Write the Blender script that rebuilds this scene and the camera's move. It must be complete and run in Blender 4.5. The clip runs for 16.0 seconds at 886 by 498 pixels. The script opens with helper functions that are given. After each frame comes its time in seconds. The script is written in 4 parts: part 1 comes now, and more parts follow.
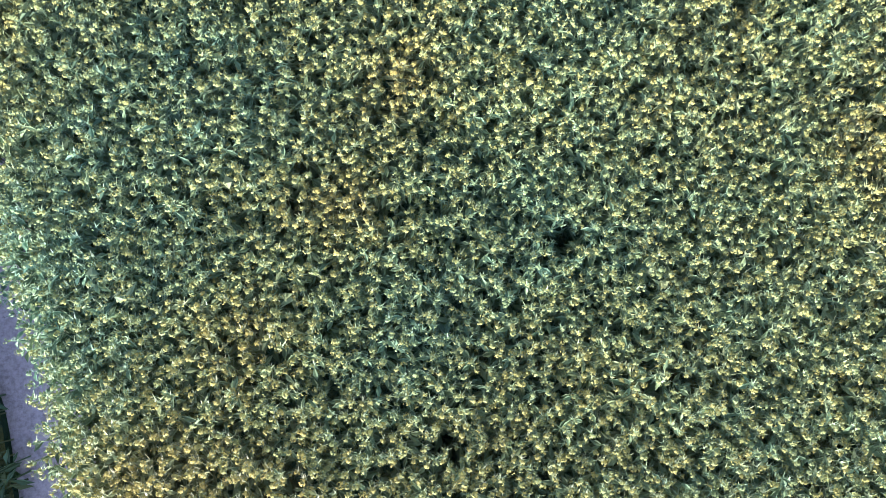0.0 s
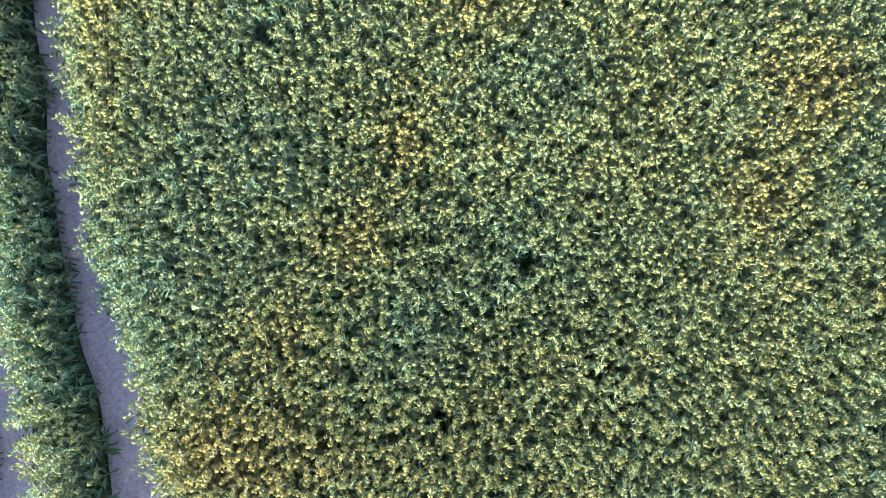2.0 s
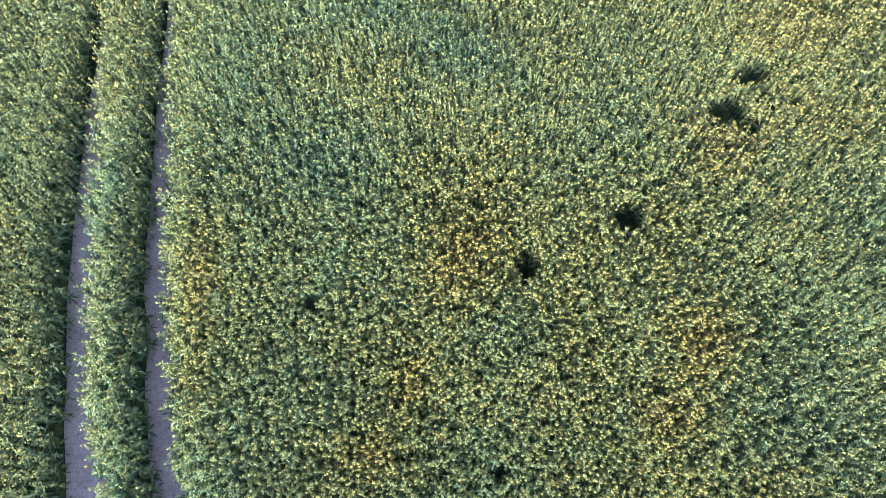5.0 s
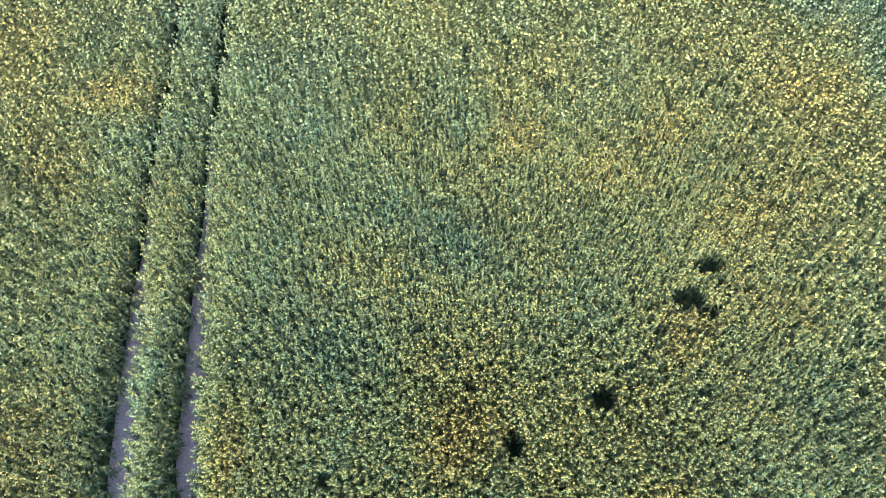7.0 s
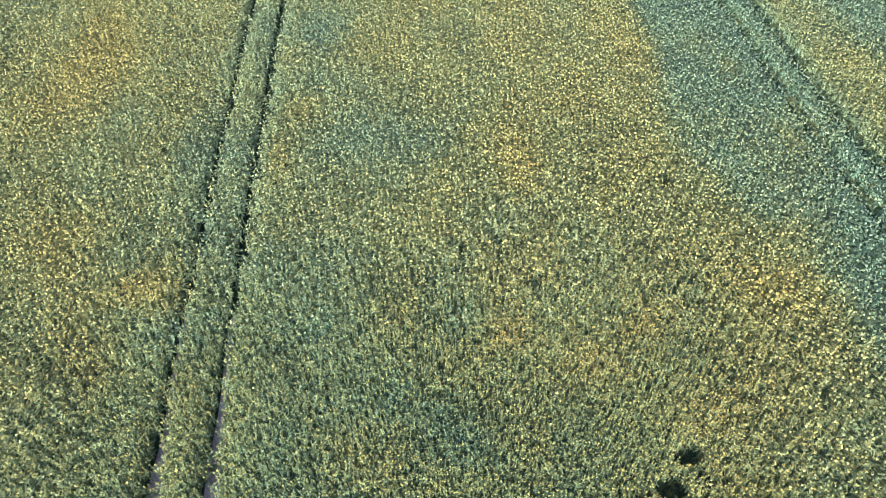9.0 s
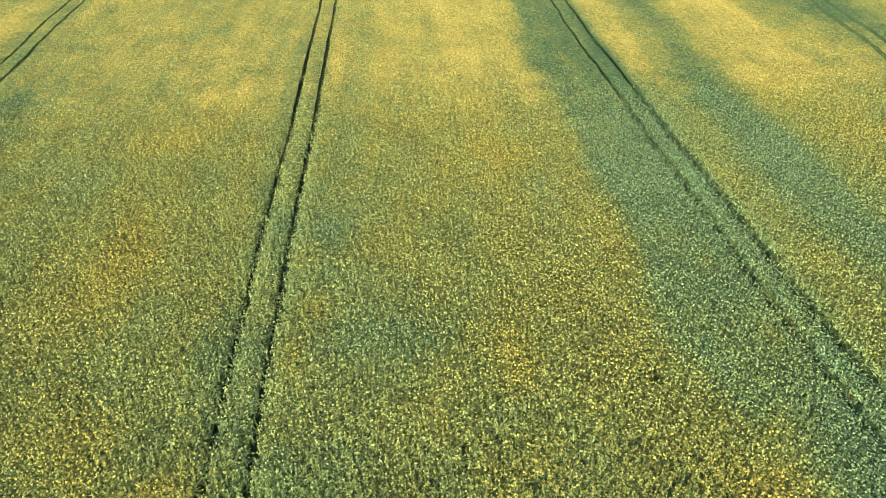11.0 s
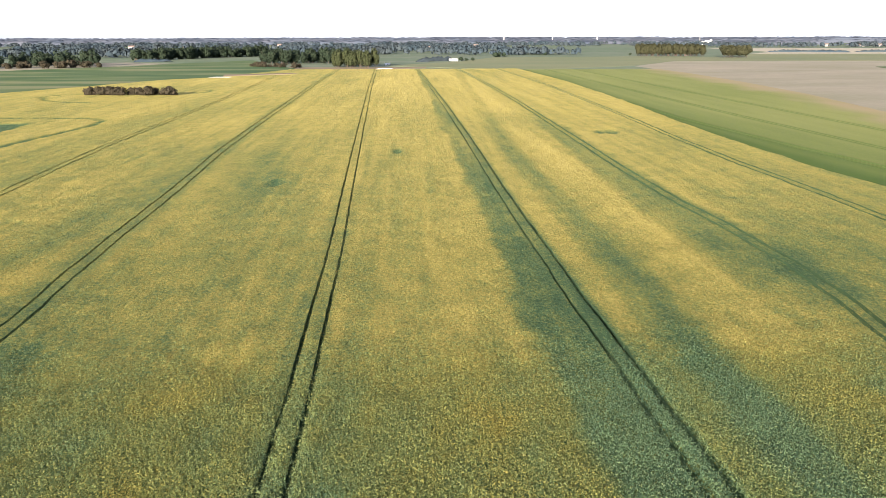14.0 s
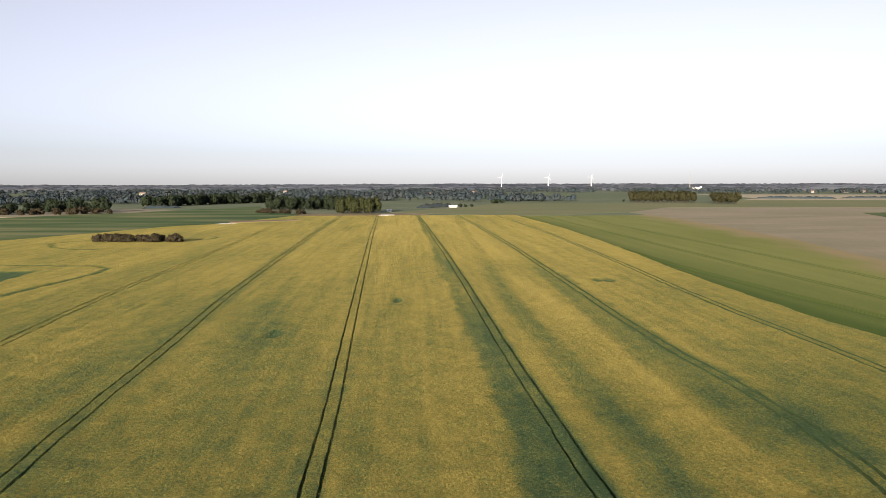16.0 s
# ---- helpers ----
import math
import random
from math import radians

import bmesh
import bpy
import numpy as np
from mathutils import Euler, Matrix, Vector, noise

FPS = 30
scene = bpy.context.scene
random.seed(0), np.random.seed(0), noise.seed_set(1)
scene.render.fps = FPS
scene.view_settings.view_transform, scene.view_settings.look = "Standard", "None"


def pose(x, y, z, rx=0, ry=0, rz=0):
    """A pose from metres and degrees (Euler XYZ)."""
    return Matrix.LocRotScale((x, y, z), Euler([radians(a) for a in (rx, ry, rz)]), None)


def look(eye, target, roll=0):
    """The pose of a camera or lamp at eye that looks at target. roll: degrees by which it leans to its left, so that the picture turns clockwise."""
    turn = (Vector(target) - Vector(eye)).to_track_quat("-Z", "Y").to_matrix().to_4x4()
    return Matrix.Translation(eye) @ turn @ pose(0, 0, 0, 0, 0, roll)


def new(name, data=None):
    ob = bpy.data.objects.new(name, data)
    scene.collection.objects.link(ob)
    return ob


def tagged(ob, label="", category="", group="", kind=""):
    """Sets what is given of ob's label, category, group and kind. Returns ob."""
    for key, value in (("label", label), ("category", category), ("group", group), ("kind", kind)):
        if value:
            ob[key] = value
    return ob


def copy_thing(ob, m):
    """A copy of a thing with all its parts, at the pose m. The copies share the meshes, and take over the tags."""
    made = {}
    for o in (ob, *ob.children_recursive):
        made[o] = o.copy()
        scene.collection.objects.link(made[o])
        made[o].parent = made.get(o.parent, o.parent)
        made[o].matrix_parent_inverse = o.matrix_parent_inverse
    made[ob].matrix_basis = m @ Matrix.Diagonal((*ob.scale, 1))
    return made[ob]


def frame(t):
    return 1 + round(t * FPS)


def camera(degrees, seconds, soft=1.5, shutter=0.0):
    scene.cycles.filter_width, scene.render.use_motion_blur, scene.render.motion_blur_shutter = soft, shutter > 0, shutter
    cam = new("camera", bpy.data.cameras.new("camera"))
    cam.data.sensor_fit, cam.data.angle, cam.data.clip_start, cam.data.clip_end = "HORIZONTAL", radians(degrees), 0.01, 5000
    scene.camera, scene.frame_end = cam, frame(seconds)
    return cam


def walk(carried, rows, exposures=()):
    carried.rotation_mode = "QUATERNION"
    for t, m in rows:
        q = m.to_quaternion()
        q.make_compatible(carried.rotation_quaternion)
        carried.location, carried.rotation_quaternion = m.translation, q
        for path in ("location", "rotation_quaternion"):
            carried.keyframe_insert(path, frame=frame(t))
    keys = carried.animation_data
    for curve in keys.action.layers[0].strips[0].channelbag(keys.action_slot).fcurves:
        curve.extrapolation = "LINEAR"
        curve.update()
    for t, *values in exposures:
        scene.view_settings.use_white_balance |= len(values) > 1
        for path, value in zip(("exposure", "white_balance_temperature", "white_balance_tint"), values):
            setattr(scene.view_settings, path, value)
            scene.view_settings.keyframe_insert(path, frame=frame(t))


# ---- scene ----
cam = camera(64.8, 16.0, soft=0.75)
PATH = [
    (0, (-1.377, -0.69, 8.391), (-1.353, -0.505, 6.4), 4.6),
    (0.5, (-1.32, -0.799, 8.979), (-1.304, -0.59, 6.991), 1.2),
    (1, (-1.271, -0.944, 9.601), (-1.265, -0.708, 7.615), -1.4),
    (1.5, (-1.293, -1.005, 10.216), (-1.277, -0.756, 8.232), 0.8),
    (2, (-1.256, -1.084, 10.85), (-1.238, -0.807, 8.869), 0.9),
    (2.5, (-1.26, -1.188, 11.505), (-1.232, -0.828, 9.538), 1.5),
    (3, (-1.311, -1.267, 12.168), (-1.269, -0.811, 10.221), 2.4),
    (3.5, (-1.331, -1.391, 12.835), (-1.28, -0.831, 10.916), 2.3),
    (4, (-1.356, -1.552, 13.5), (-1.295, -0.884, 11.616), 2.3),
    (4.2, (-1.362, -1.602, 13.731), (-1.298, -0.896, 11.861), 2.3),
    (6.3, (-0.89, -0.249, 17.357), (-0.863, 0.643, 15.567), -1.3),
    (6.5, (-0.855, -0.278, 17.561), (-0.828, 0.657, 15.793), -1.4),
    (7, (-0.782, -0.311, 18.213), (-0.753, 0.719, 16.498), -1.4),
    (7.5, (-0.758, -0.312, 18.877), (-0.724, 0.806, 17.219), -1.3),
    (8, (-0.783, -0.259, 19.585), (-0.739, 0.939, 17.984), -1.0),
    (8.5, (-0.785, -0.223, 20.274), (-0.736, 1.051, 18.734), -0.9),
    (9, (-0.742, -0.257, 20.922), (-0.689, 1.097, 19.452), -0.9),
    (9.2, (-0.722, -0.305, 21.101), (-0.668, 1.083, 19.662), -1.0),
    (11.3, (-0.865, -0.326, 24.24), (-0.785, 1.341, 23.139), -1.0),
    (11.5, (-0.882, -0.306, 24.366), (-0.796, 1.383, 23.299), -0.4),
    (12, (-0.935, -0.271, 25.006), (-0.842, 1.471, 24.029), -0.4),
    (12.5, (-0.964, -0.29, 25.659), (-0.866, 1.502, 24.778), -0.4),
    (13, (-0.903, -0.251, 26.175), (-0.802, 1.586, 25.391), -0.3),
    (13.5, (-0.804, -0.187, 26.581), (-0.701, 1.69, 25.9), -0.1),
    (14, (-0.768, -0.114, 27.112), (-0.663, 1.796, 26.529), -0.1),
    (14.5, (-0.742, -0.094, 27.681), (-0.635, 1.844, 27.196), -0.1),
    (15, (-0.739, -0.001, 28.199), (-0.63, 1.958, 27.812), -0.1),
    (15.5, (-0.716, 0.17, 28.638), (-0.607, 2.146, 28.348), -0.1),
    (16, (-0.658, 0.333, 28.942), (-0.548, 2.321, 28.753), -0.1),
]
walk(cam, [(t, look(eye, target, roll)) for t, eye, target, roll in PATH],
     exposures=[(0, 3.22, 4560, 34), (1.0, 3.21, 4650, 30), (2, 3.2, 4690, 29), (4.2, 3.15, 4820, 30), (8, 3.06, 4930, 31), (9.2, 3.0, 5010, 33), (11.3, 2.84, 6600, 0), (12, 2.74, 6750, 8), (12.6, 2.66, 6650, 13), (14, 2.38, 5900, 17), (15.2, 2.04, 6300, 14), (16, 1.5, 6550, 16)])

# ---------------------------------------------------------------- light
SUN_DIR = Vector((-0.32, -0.93, 0.19)).normalized()       # towards the sun: low, to the left and behind
world = bpy.data.worlds.new("world")
scene.world = world
world.use_nodes = True
wn = world.node_tree.nodes
wl = world.node_tree.links
sky = wn.new("ShaderNodeTexSky")
sky.sky_type = 'NISHITA'
sky.sun_disc = False
sky.sun_elevation = math.asin(SUN_DIR.z)
sky.sun_rotation = math.atan2(SUN_DIR.x, SUN_DIR.y)
sky.altitude = 50
sky.air_density, sky.dust_density, sky.ozone_density = 1.0, 0.3, 5.0
soft = wn.new("ShaderNodeHueSaturation")
soft.inputs["Saturation"].default_value = 0.28
wl.new(sky.outputs[0], soft.inputs["Color"])
cast = wn.new("ShaderNodeMix")
cast.data_type, cast.blend_type = 'RGBA', 'MULTIPLY'
cast.inputs[0].default_value, cast.inputs[7].default_value = 1.0, (0.99, 0.982, 1.02, 1)
wl.new(soft.outputs[0], cast.inputs[6])
wl.new(cast.outputs[2], wn["Background"].inputs[0])
wn["Background"].inputs[1].default_value = 0.07
sun = new("sun", bpy.data.lights.new("sun", 'SUN'))
sun.data.energy, sun.data.angle, sun.data.color = 5.0, radians(5), (1.0, 0.82, 0.58)
sun.matrix_world = look(SUN_DIR * 100, (0, 0, 0))


# ---------------------------------------------------------------- materials
def material(name, rough=0.8, spec=0.3):
    m = bpy.data.materials.new(name)
    m.use_nodes = True
    b = m.node_tree.nodes["Principled BSDF"]
    b.inputs["Roughness"].default_value = rough
    b.inputs["Specular IOR Level"].default_value = spec
    return m, m.node_tree.nodes, m.node_tree.links, b


def ramp(nodes, stops):
    r = nodes.new("ShaderNodeValToRGB")
    e = r.color_ramp.elements
    while len(e) < len(stops):
        e.new(0.5)
    for el, (p, c) in zip(e, stops):
        el.position, el.color = p, (*c, 1)
    return r


def noise_node(nodes, links, scale, detail=4, rough=0.6, stretch=None):
    tc = nodes.new("ShaderNodeTexCoord")
    n = nodes.new("ShaderNodeTexNoise")
    n.inputs["Scale"].default_value, n.inputs["Detail"].default_value, n.inputs["Roughness"].default_value = scale, detail, rough
    if stretch:
        mp = nodes.new("ShaderNodeMapping")
        mp.inputs["Scale"].default_value = stretch
        links.new(tc.outputs["Object"], mp.inputs[0])
        links.new(mp.outputs[0], n.inputs["Vector"])
    else:
        links.new(tc.outputs["Object"], n.inputs["Vector"])
    return n


def mix(nodes, links, a, b, fac, mode='MIX'):
    x = nodes.new("ShaderNodeMix")
    x.data_type, x.blend_type = 'RGBA', mode
    for sock, v in ((x.inputs[0], fac), (x.inputs[6], a), (x.inputs[7], b)):
        if isinstance(v, (float, int)):
            sock.default_value = v
        elif isinstance(v, tuple):
            sock.default_value = (*v, 1)
        else:
            links.new(v, sock)
    return x.outputs[2]


def bumped(nodes, links, bsdf, height, strength, distance):
    b = nodes.new("ShaderNodeBump")
    b.inputs["Strength"].default_value, b.inputs["Distance"].default_value = strength, distance
    links.new(height, b.inputs["Height"])
    links.new(b.outputs[0], bsdf.inputs["Normal"])


def island_material(name, stops, rough=0.7, spec=0.2, glow_through=0.0):
    """Each loose piece takes its own tone from the ramp."""
    m, n, l, b = material(name, rough, spec)
    g = n.new("ShaderNodeNewGeometry")
    r = ramp(n, stops)
    l.new(g.outputs["Random Per Island"], r.inputs[0])
    l.new(r.outputs[0], b.inputs["Base Color"])
    if glow_through:
        t = n.new("ShaderNodeBsdfTranslucent")
        l.new(r.outputs[0], t.inputs[0])
        s = n.new("ShaderNodeMixShader")
        s.inputs[0].default_value = glow_through
        l.new(b.outputs[0], s.inputs[1])
        l.new(t.outputs[0], s.inputs[2])
        l.new(s.outputs[0], n["Material Output"].inputs[0])
    return m


def surface_material(name, scale, stops, rough=0.9, bump=0.3, dist=0.05, scale2=None, stops2=None, fac2=0.5, stretch=None, stretch2=None):
    m, n, l, b = material(name, rough, 0.04 if rough > 0.8 else 0.3)
    a = noise_node(n, l, scale, 6, 0.65, stretch)
    r = ramp(n, stops)
    l.new(a.outputs[0], r.inputs[0])
    col = r.outputs[0]
    if scale2:
        a2 = noise_node(n, l, scale2, 4, 0.6, stretch2)
        r2 = ramp(n, stops2)
        l.new(a2.outputs[0], r2.inputs[0])
        col = mix(n, l, col, r2.outputs[0], fac2)
    l.new(col, b.inputs["Base Color"])
    bumped(n, l, b, a.outputs[0], bump, dist)
    return m


def crop_material(name, stops, dark, light, spread, rough=0.7, spec=0.15, through_=0.25, whole=0.0):
    """Plant tissue whose hue follows the share of open flowers, and whose tone differs from plant to plant and from petal to petal."""
    m, n, l, b = material(name, rough, spec)
    tone, share, g = n.new("ShaderNodeAttribute"), n.new("ShaderNodeAttribute"), n.new("ShaderNodeNewGeometry")
    tone.attribute_name, share.attribute_name = "tone", "bloom"
    shift, hue, value = n.new("ShaderNodeMath"), n.new("ShaderNodeMath"), n.new("ShaderNodeMapRange")
    shift.operation, hue.operation = 'MULTIPLY_ADD', 'ADD'
    l.new(tone.outputs["Fac"], shift.inputs[0])
    shift.inputs[1].default_value, shift.inputs[2].default_value = spread, -spread / 2
    l.new(share.outputs["Fac"], hue.inputs[0])
    l.new(shift.outputs[0], hue.inputs[1])
    r = ramp(n, stops)
    l.new(hue.outputs[0], r.inputs[0])
    value.inputs["To Min"].default_value, value.inputs["To Max"].default_value = dark, light
    own, turn, both = n.new("ShaderNodeMath"), n.new("ShaderNodeMath"), n.new("ShaderNodeMix")
    own.operation, turn.operation = 'MULTIPLY', 'FRACT'
    l.new(tone.outputs["Fac"], own.inputs[0])
    own.inputs[1].default_value = 7.3
    l.new(own.outputs[0], turn.inputs[0])
    both.inputs[0].default_value = whole          # how far a plant is light or dark as a whole
    l.new(g.outputs["Random Per Island"], both.inputs[2])
    l.new(turn.outputs[0], both.inputs[3])
    l.new(both.outputs[0], value.inputs["Value"])
    col = n.new("ShaderNodeVectorMath")
    col.operation = 'SCALE'
    l.new(r.outputs[0], col.inputs[0])
    l.new(value.outputs[0], col.inputs["Scale"])
    l.new(col.outputs[0], b.inputs["Base Color"])
    t = n.new("ShaderNodeBsdfTranslucent")
    l.new(col.outputs[0], t.inputs[0])
    x = n.new("ShaderNodeMixShader")
    x.inputs[0].default_value = through_
    l.new(b.outputs[0], x.inputs[1])
    l.new(t.outputs[0], x.inputs[2])
    l.new(x.outputs[0], n["Material Output"].inputs[0])
    return m


PETAL = crop_material("petal", [(0, (0.097, 0.16, 0.0574)), (0.2, (0.141, 0.184, 0.0525)), (0.45, (0.206, 0.217, 0.0459)), (0.65, (0.254, 0.233, 0.041)), (0.9, (0.296, 0.247, 0.041))], 0.72, 1.15, 0.4)
POD = crop_material("pod", [(0, (0.095, 0.18, 0.10)), (0.2, (0.135, 0.205, 0.082)), (0.45, (0.185, 0.23, 0.075)), (0.8, (0.22, 0.22, 0.065))], 0.65, 1.35, 0.3, 0.6, 0.3, 0.2)
LEAF = crop_material("leaf", [(0, (0.085, 0.17, 0.095)), (0.2, (0.115, 0.185, 0.08)), (0.45, (0.15, 0.20, 0.068)), (0.8, (0.18, 0.19, 0.056))], 0.65, 1.3, 0.3)
SMALL_HEAD = crop_material("small_heads", [(0, (0.14, 0.222, 0.115)), (0.2, (0.182, 0.25, 0.108)), (0.45, (0.258, 0.288, 0.09)), (0.65, (0.322, 0.312, 0.078)), (0.9, (0.375, 0.325, 0.068))], 0.52, 0.98, 0.35, through_=0.42, whole=0.8)
SMALL_LEAF = crop_material("small_leaf", [(0, (0.145, 0.245, 0.13)), (0.2, (0.188, 0.274, 0.12)), (0.45, (0.252, 0.306, 0.104)), (0.8, (0.308, 0.31, 0.088))], 0.52, 1.5, 0.3, through_=0.42, whole=0.8)
SOIL = surface_material("soil", 1.6, [(0.28, (0.28, 0.24, 0.19)), (0.45, (0.45, 0.39, 0.315)), (0.7, (0.55, 0.485, 0.40))], 0.95, 1.0, 0.08,
                        22, [(0.34, (0.20, 0.17, 0.14)), (0.5, (0.44, 0.385, 0.315)), (0.68, (0.61, 0.54, 0.45))], 0.5)


FIELD_TONES = [(0.0, (0.054, 0.1, 0.048)), (0.10, (0.088, 0.14, 0.06)), (0.38, (0.19, 0.204, 0.06)), (0.66, (0.335, 0.29, 0.076)), (1.0, (0.48, 0.395, 0.115))]


def canopy_material():
    """Closed canopy far off: leaf green below, flower yellow above, by the share of bloom, with shade painted in as
    darker green.
    """
    m, n, l, b = material("canopy", 0.9, 0.04)
    at = n.new("ShaderNodeAttribute")
    at.attribute_name = "bloom"
    fine = noise_node(n, l, 3.2, 5, 0.75)
    rough = noise_node(n, l, 0.9, 7, 0.8, (1.0, 0.6, 1.0))
    add = n.new("ShaderNodeMath")
    add.operation = 'MULTIPLY_ADD'
    l.new(fine.outputs[0], add.inputs[0])
    # strong fine grain in the colour paints the small shadows between plants
    add.inputs[1].default_value = 2.0
    l.new(at.outputs["Fac"], add.inputs[2])
    add2 = n.new("ShaderNodeMath")
    add2.operation = 'MULTIPLY_ADD'
    l.new(rough.outputs[0], add2.inputs[0])
    add2.inputs[1].default_value = 0.8
    l.new(add.outputs[0], add2.inputs[2])
    sub = n.new("ShaderNodeMath")
    sub.operation = 'SUBTRACT'
    l.new(add2.outputs[0], sub.inputs[0])
    sub.inputs[1].default_value = 1.57
    lanes = noise_node(n, l, 0.7, 3, 0.7, (1.0, 0.05, 1.0))
    add3 = n.new("ShaderNodeMath")
    add3.operation = 'MULTIPLY_ADD'
    l.new(lanes.outputs[0], add3.inputs[0])
    add3.inputs[1].default_value = 0.35
    l.new(sub.outputs[0], add3.inputs[2])
    r = ramp(n, FIELD_TONES)
    l.new(add3.outputs[0], r.inputs[0])
    l.new(r.outputs[0], b.inputs["Base Color"])
    bumped(n, l, b, rough.outputs[0], 1.0, 0.9)
    return m


def clump_material():
    """Far heads and leaves: the canopy's tones, each clump lighter or darker at random, with painted dark grain for
    shade.
    """
    m, n, l, b = material("field_heads", 0.85, 0.05)
    tone, share, g = n.new("ShaderNodeAttribute"), n.new("ShaderNodeAttribute"), n.new("ShaderNodeNewGeometry")
    tone.attribute_name, share.attribute_name = "tone", "bloom"
    add, add2, sub = (n.new("ShaderNodeMath") for _ in range(3))
    add.operation, add2.operation, sub.operation = 'MULTIPLY_ADD', 'MULTIPLY_ADD', 'SUBTRACT'
    l.new(g.outputs["Random Per Island"], add.inputs[0])
    # dark grain in the tone stands in for shade between heads
    add.inputs[1].default_value = 0.40
    l.new(share.outputs["Fac"], add.inputs[2])
    l.new(tone.outputs["Fac"], add2.inputs[0])
    add2.inputs[1].default_value = 0.16
    l.new(add.outputs[0], add2.inputs[2])
    l.new(add2.outputs[0], sub.inputs[0])
    sub.inputs[1].default_value = 0.33
    r = ramp(n, FIELD_TONES)
    l.new(sub.outputs[0], r.inputs[0])
    l.new(mix(n, l, r.outputs[0], (0.66, 0.68, 0.66), 1.0, 'MULTIPLY'), b.inputs["Base Color"])
    return m


CLUMP = clump_material()
CANOPY = canopy_material()


def wheat_material():
    """Young wheat: darker green along the headland, shade painted in at the wheel tracks, drier and browner towards the
    fallow side.
    """
    m, n, l, p = material("wheat", 0.95, 0.03)
    fine = noise_node(n, l, 1.6, 7, 0.8)
    broad = noise_node(n, l, 0.07, 5, 0.65, (1.0, 0.10, 1.0))
    dark_green, dry = n.new("ShaderNodeAttribute"), n.new("ShaderNodeAttribute")
    dark_green.attribute_name, dry.attribute_name = "dark_green", "dry"
    r1 = ramp(n, [(0.32, (0.115, 0.145, 0.045)), (0.5, (0.17, 0.195, 0.06)), (0.68, (0.235, 0.245, 0.088))])
    l.new(fine.outputs[0], r1.inputs[0])
    r2 = ramp(n, [(0.35, (0.13, 0.16, 0.047)), (0.65, (0.225, 0.235, 0.08))])
    l.new(broad.outputs[0], r2.inputs[0])
    col = mix(n, l, r1.outputs[0], r2.outputs[0], 0.45)
    col = mix(n, l, col, (0.055, 0.095, 0.022), dark_green.outputs["Fac"])
    l.new(mix(n, l, col, (0.25, 0.21, 0.12), dry.outputs["Fac"]), p.inputs["Base Color"])
    bumped(n, l, p, fine.outputs[0], 0.8, 0.3)
    return m


WHEAT = wheat_material()
WHEAT_DARK = surface_material("wheat_dark", 0.9, [(0.3, (0.055, 0.092, 0.036)), (0.7, (0.08, 0.12, 0.05))], 0.9, 0.5, 0.1,
                              0.02, [(0.38, (0.035, 0.075, 0.03)), (0.48, (0.07, 0.105, 0.042)), (0.54, (0.10, 0.13, 0.055)), (0.62, (0.19, 0.185, 0.095))], 0.7, None, (0.3, 1.5, 1))
FALLOW = surface_material("fallow", 0.35, [(0.3, (0.19, 0.178, 0.125)), (0.7, (0.255, 0.235, 0.175))], 0.95, 0.5, 0.2,
                          0.018, [(0.32, (0.175, 0.172, 0.108)), (0.5, (0.225, 0.208, 0.15)), (0.68, (0.28, 0.25, 0.19))], 0.55, (1, 0.2, 1), (0.5, 1.3, 1))
GRASS = surface_material("meadow", 0.05, [(0.3, (0.09, 0.12, 0.07)), (0.55, (0.125, 0.155, 0.10)), (0.7, (0.18, 0.185, 0.125))], 0.95, 0.3, 0.2,
                         0.006, [(0.4, (0.08, 0.12, 0.07)), (0.6, (0.13, 0.15, 0.11))], 0.5, (1, 0.5, 1), (0.6, 1.6, 1))
BARK = surface_material("bark", 3, [(0.3, (0.05, 0.042, 0.034)), (0.7, (0.09, 0.075, 0.06))], 0.95, 0.5, 0.05)
# crown green slightly greyed towards blue: distance haze in the base colour
CROWN = island_material("crown_leaves", [(0, (0.022, 0.034, 0.022)), (0.5, (0.028, 0.042, 0.027)), (1, (0.037, 0.051, 0.032))], 0.9, 0.03, 0.4)
# warmer copy of the crown leaves: low front light painted into the groves
CROWN_FRONTLIT = island_material("frontlit_grove_leaves", [(0, (0.034, 0.038, 0.02)), (0.5, (0.043, 0.046, 0.025)), (1, (0.054, 0.055, 0.032))], 0.9, 0.03, 0.4)
CROWN_FRESH = island_material("copse_leaves", [(0, (0.036, 0.047, 0.022)), (0.5, (0.046, 0.057, 0.027)), (1, (0.058, 0.068, 0.034))], 0.9, 0.03, 0.4)
CROWN_BROWN = island_material("scrub_leaves", [(0, (0.038, 0.036, 0.024)), (0.5, (0.048, 0.043, 0.029)), (1, (0.062, 0.053, 0.038))], 0.9, 0.03, 0.4)
# distance haze is painted into these far leaves as a blue-grey tint
HAZED_LEAF = surface_material("hazed_leaves", 0.12, [(0.35, (0.025, 0.039, 0.05)), (0.65, (0.033, 0.047, 0.055))], 0.95, 0.1, 0.5, 0.02, [(0.4, (0.026, 0.04, 0.052)), (0.6, (0.044, 0.052, 0.054))], 0.5)
DISTANT_HAZED_LEAF = surface_material("distant_hazed_leaves", 0.03, [(0.35, (0.044, 0.056, 0.078)), (0.65, (0.056, 0.067, 0.088))], 0.95, 0.1, 0.5, 0.006, [(0.4, (0.042, 0.055, 0.078)), (0.6, (0.066, 0.071, 0.088))], 0.5)
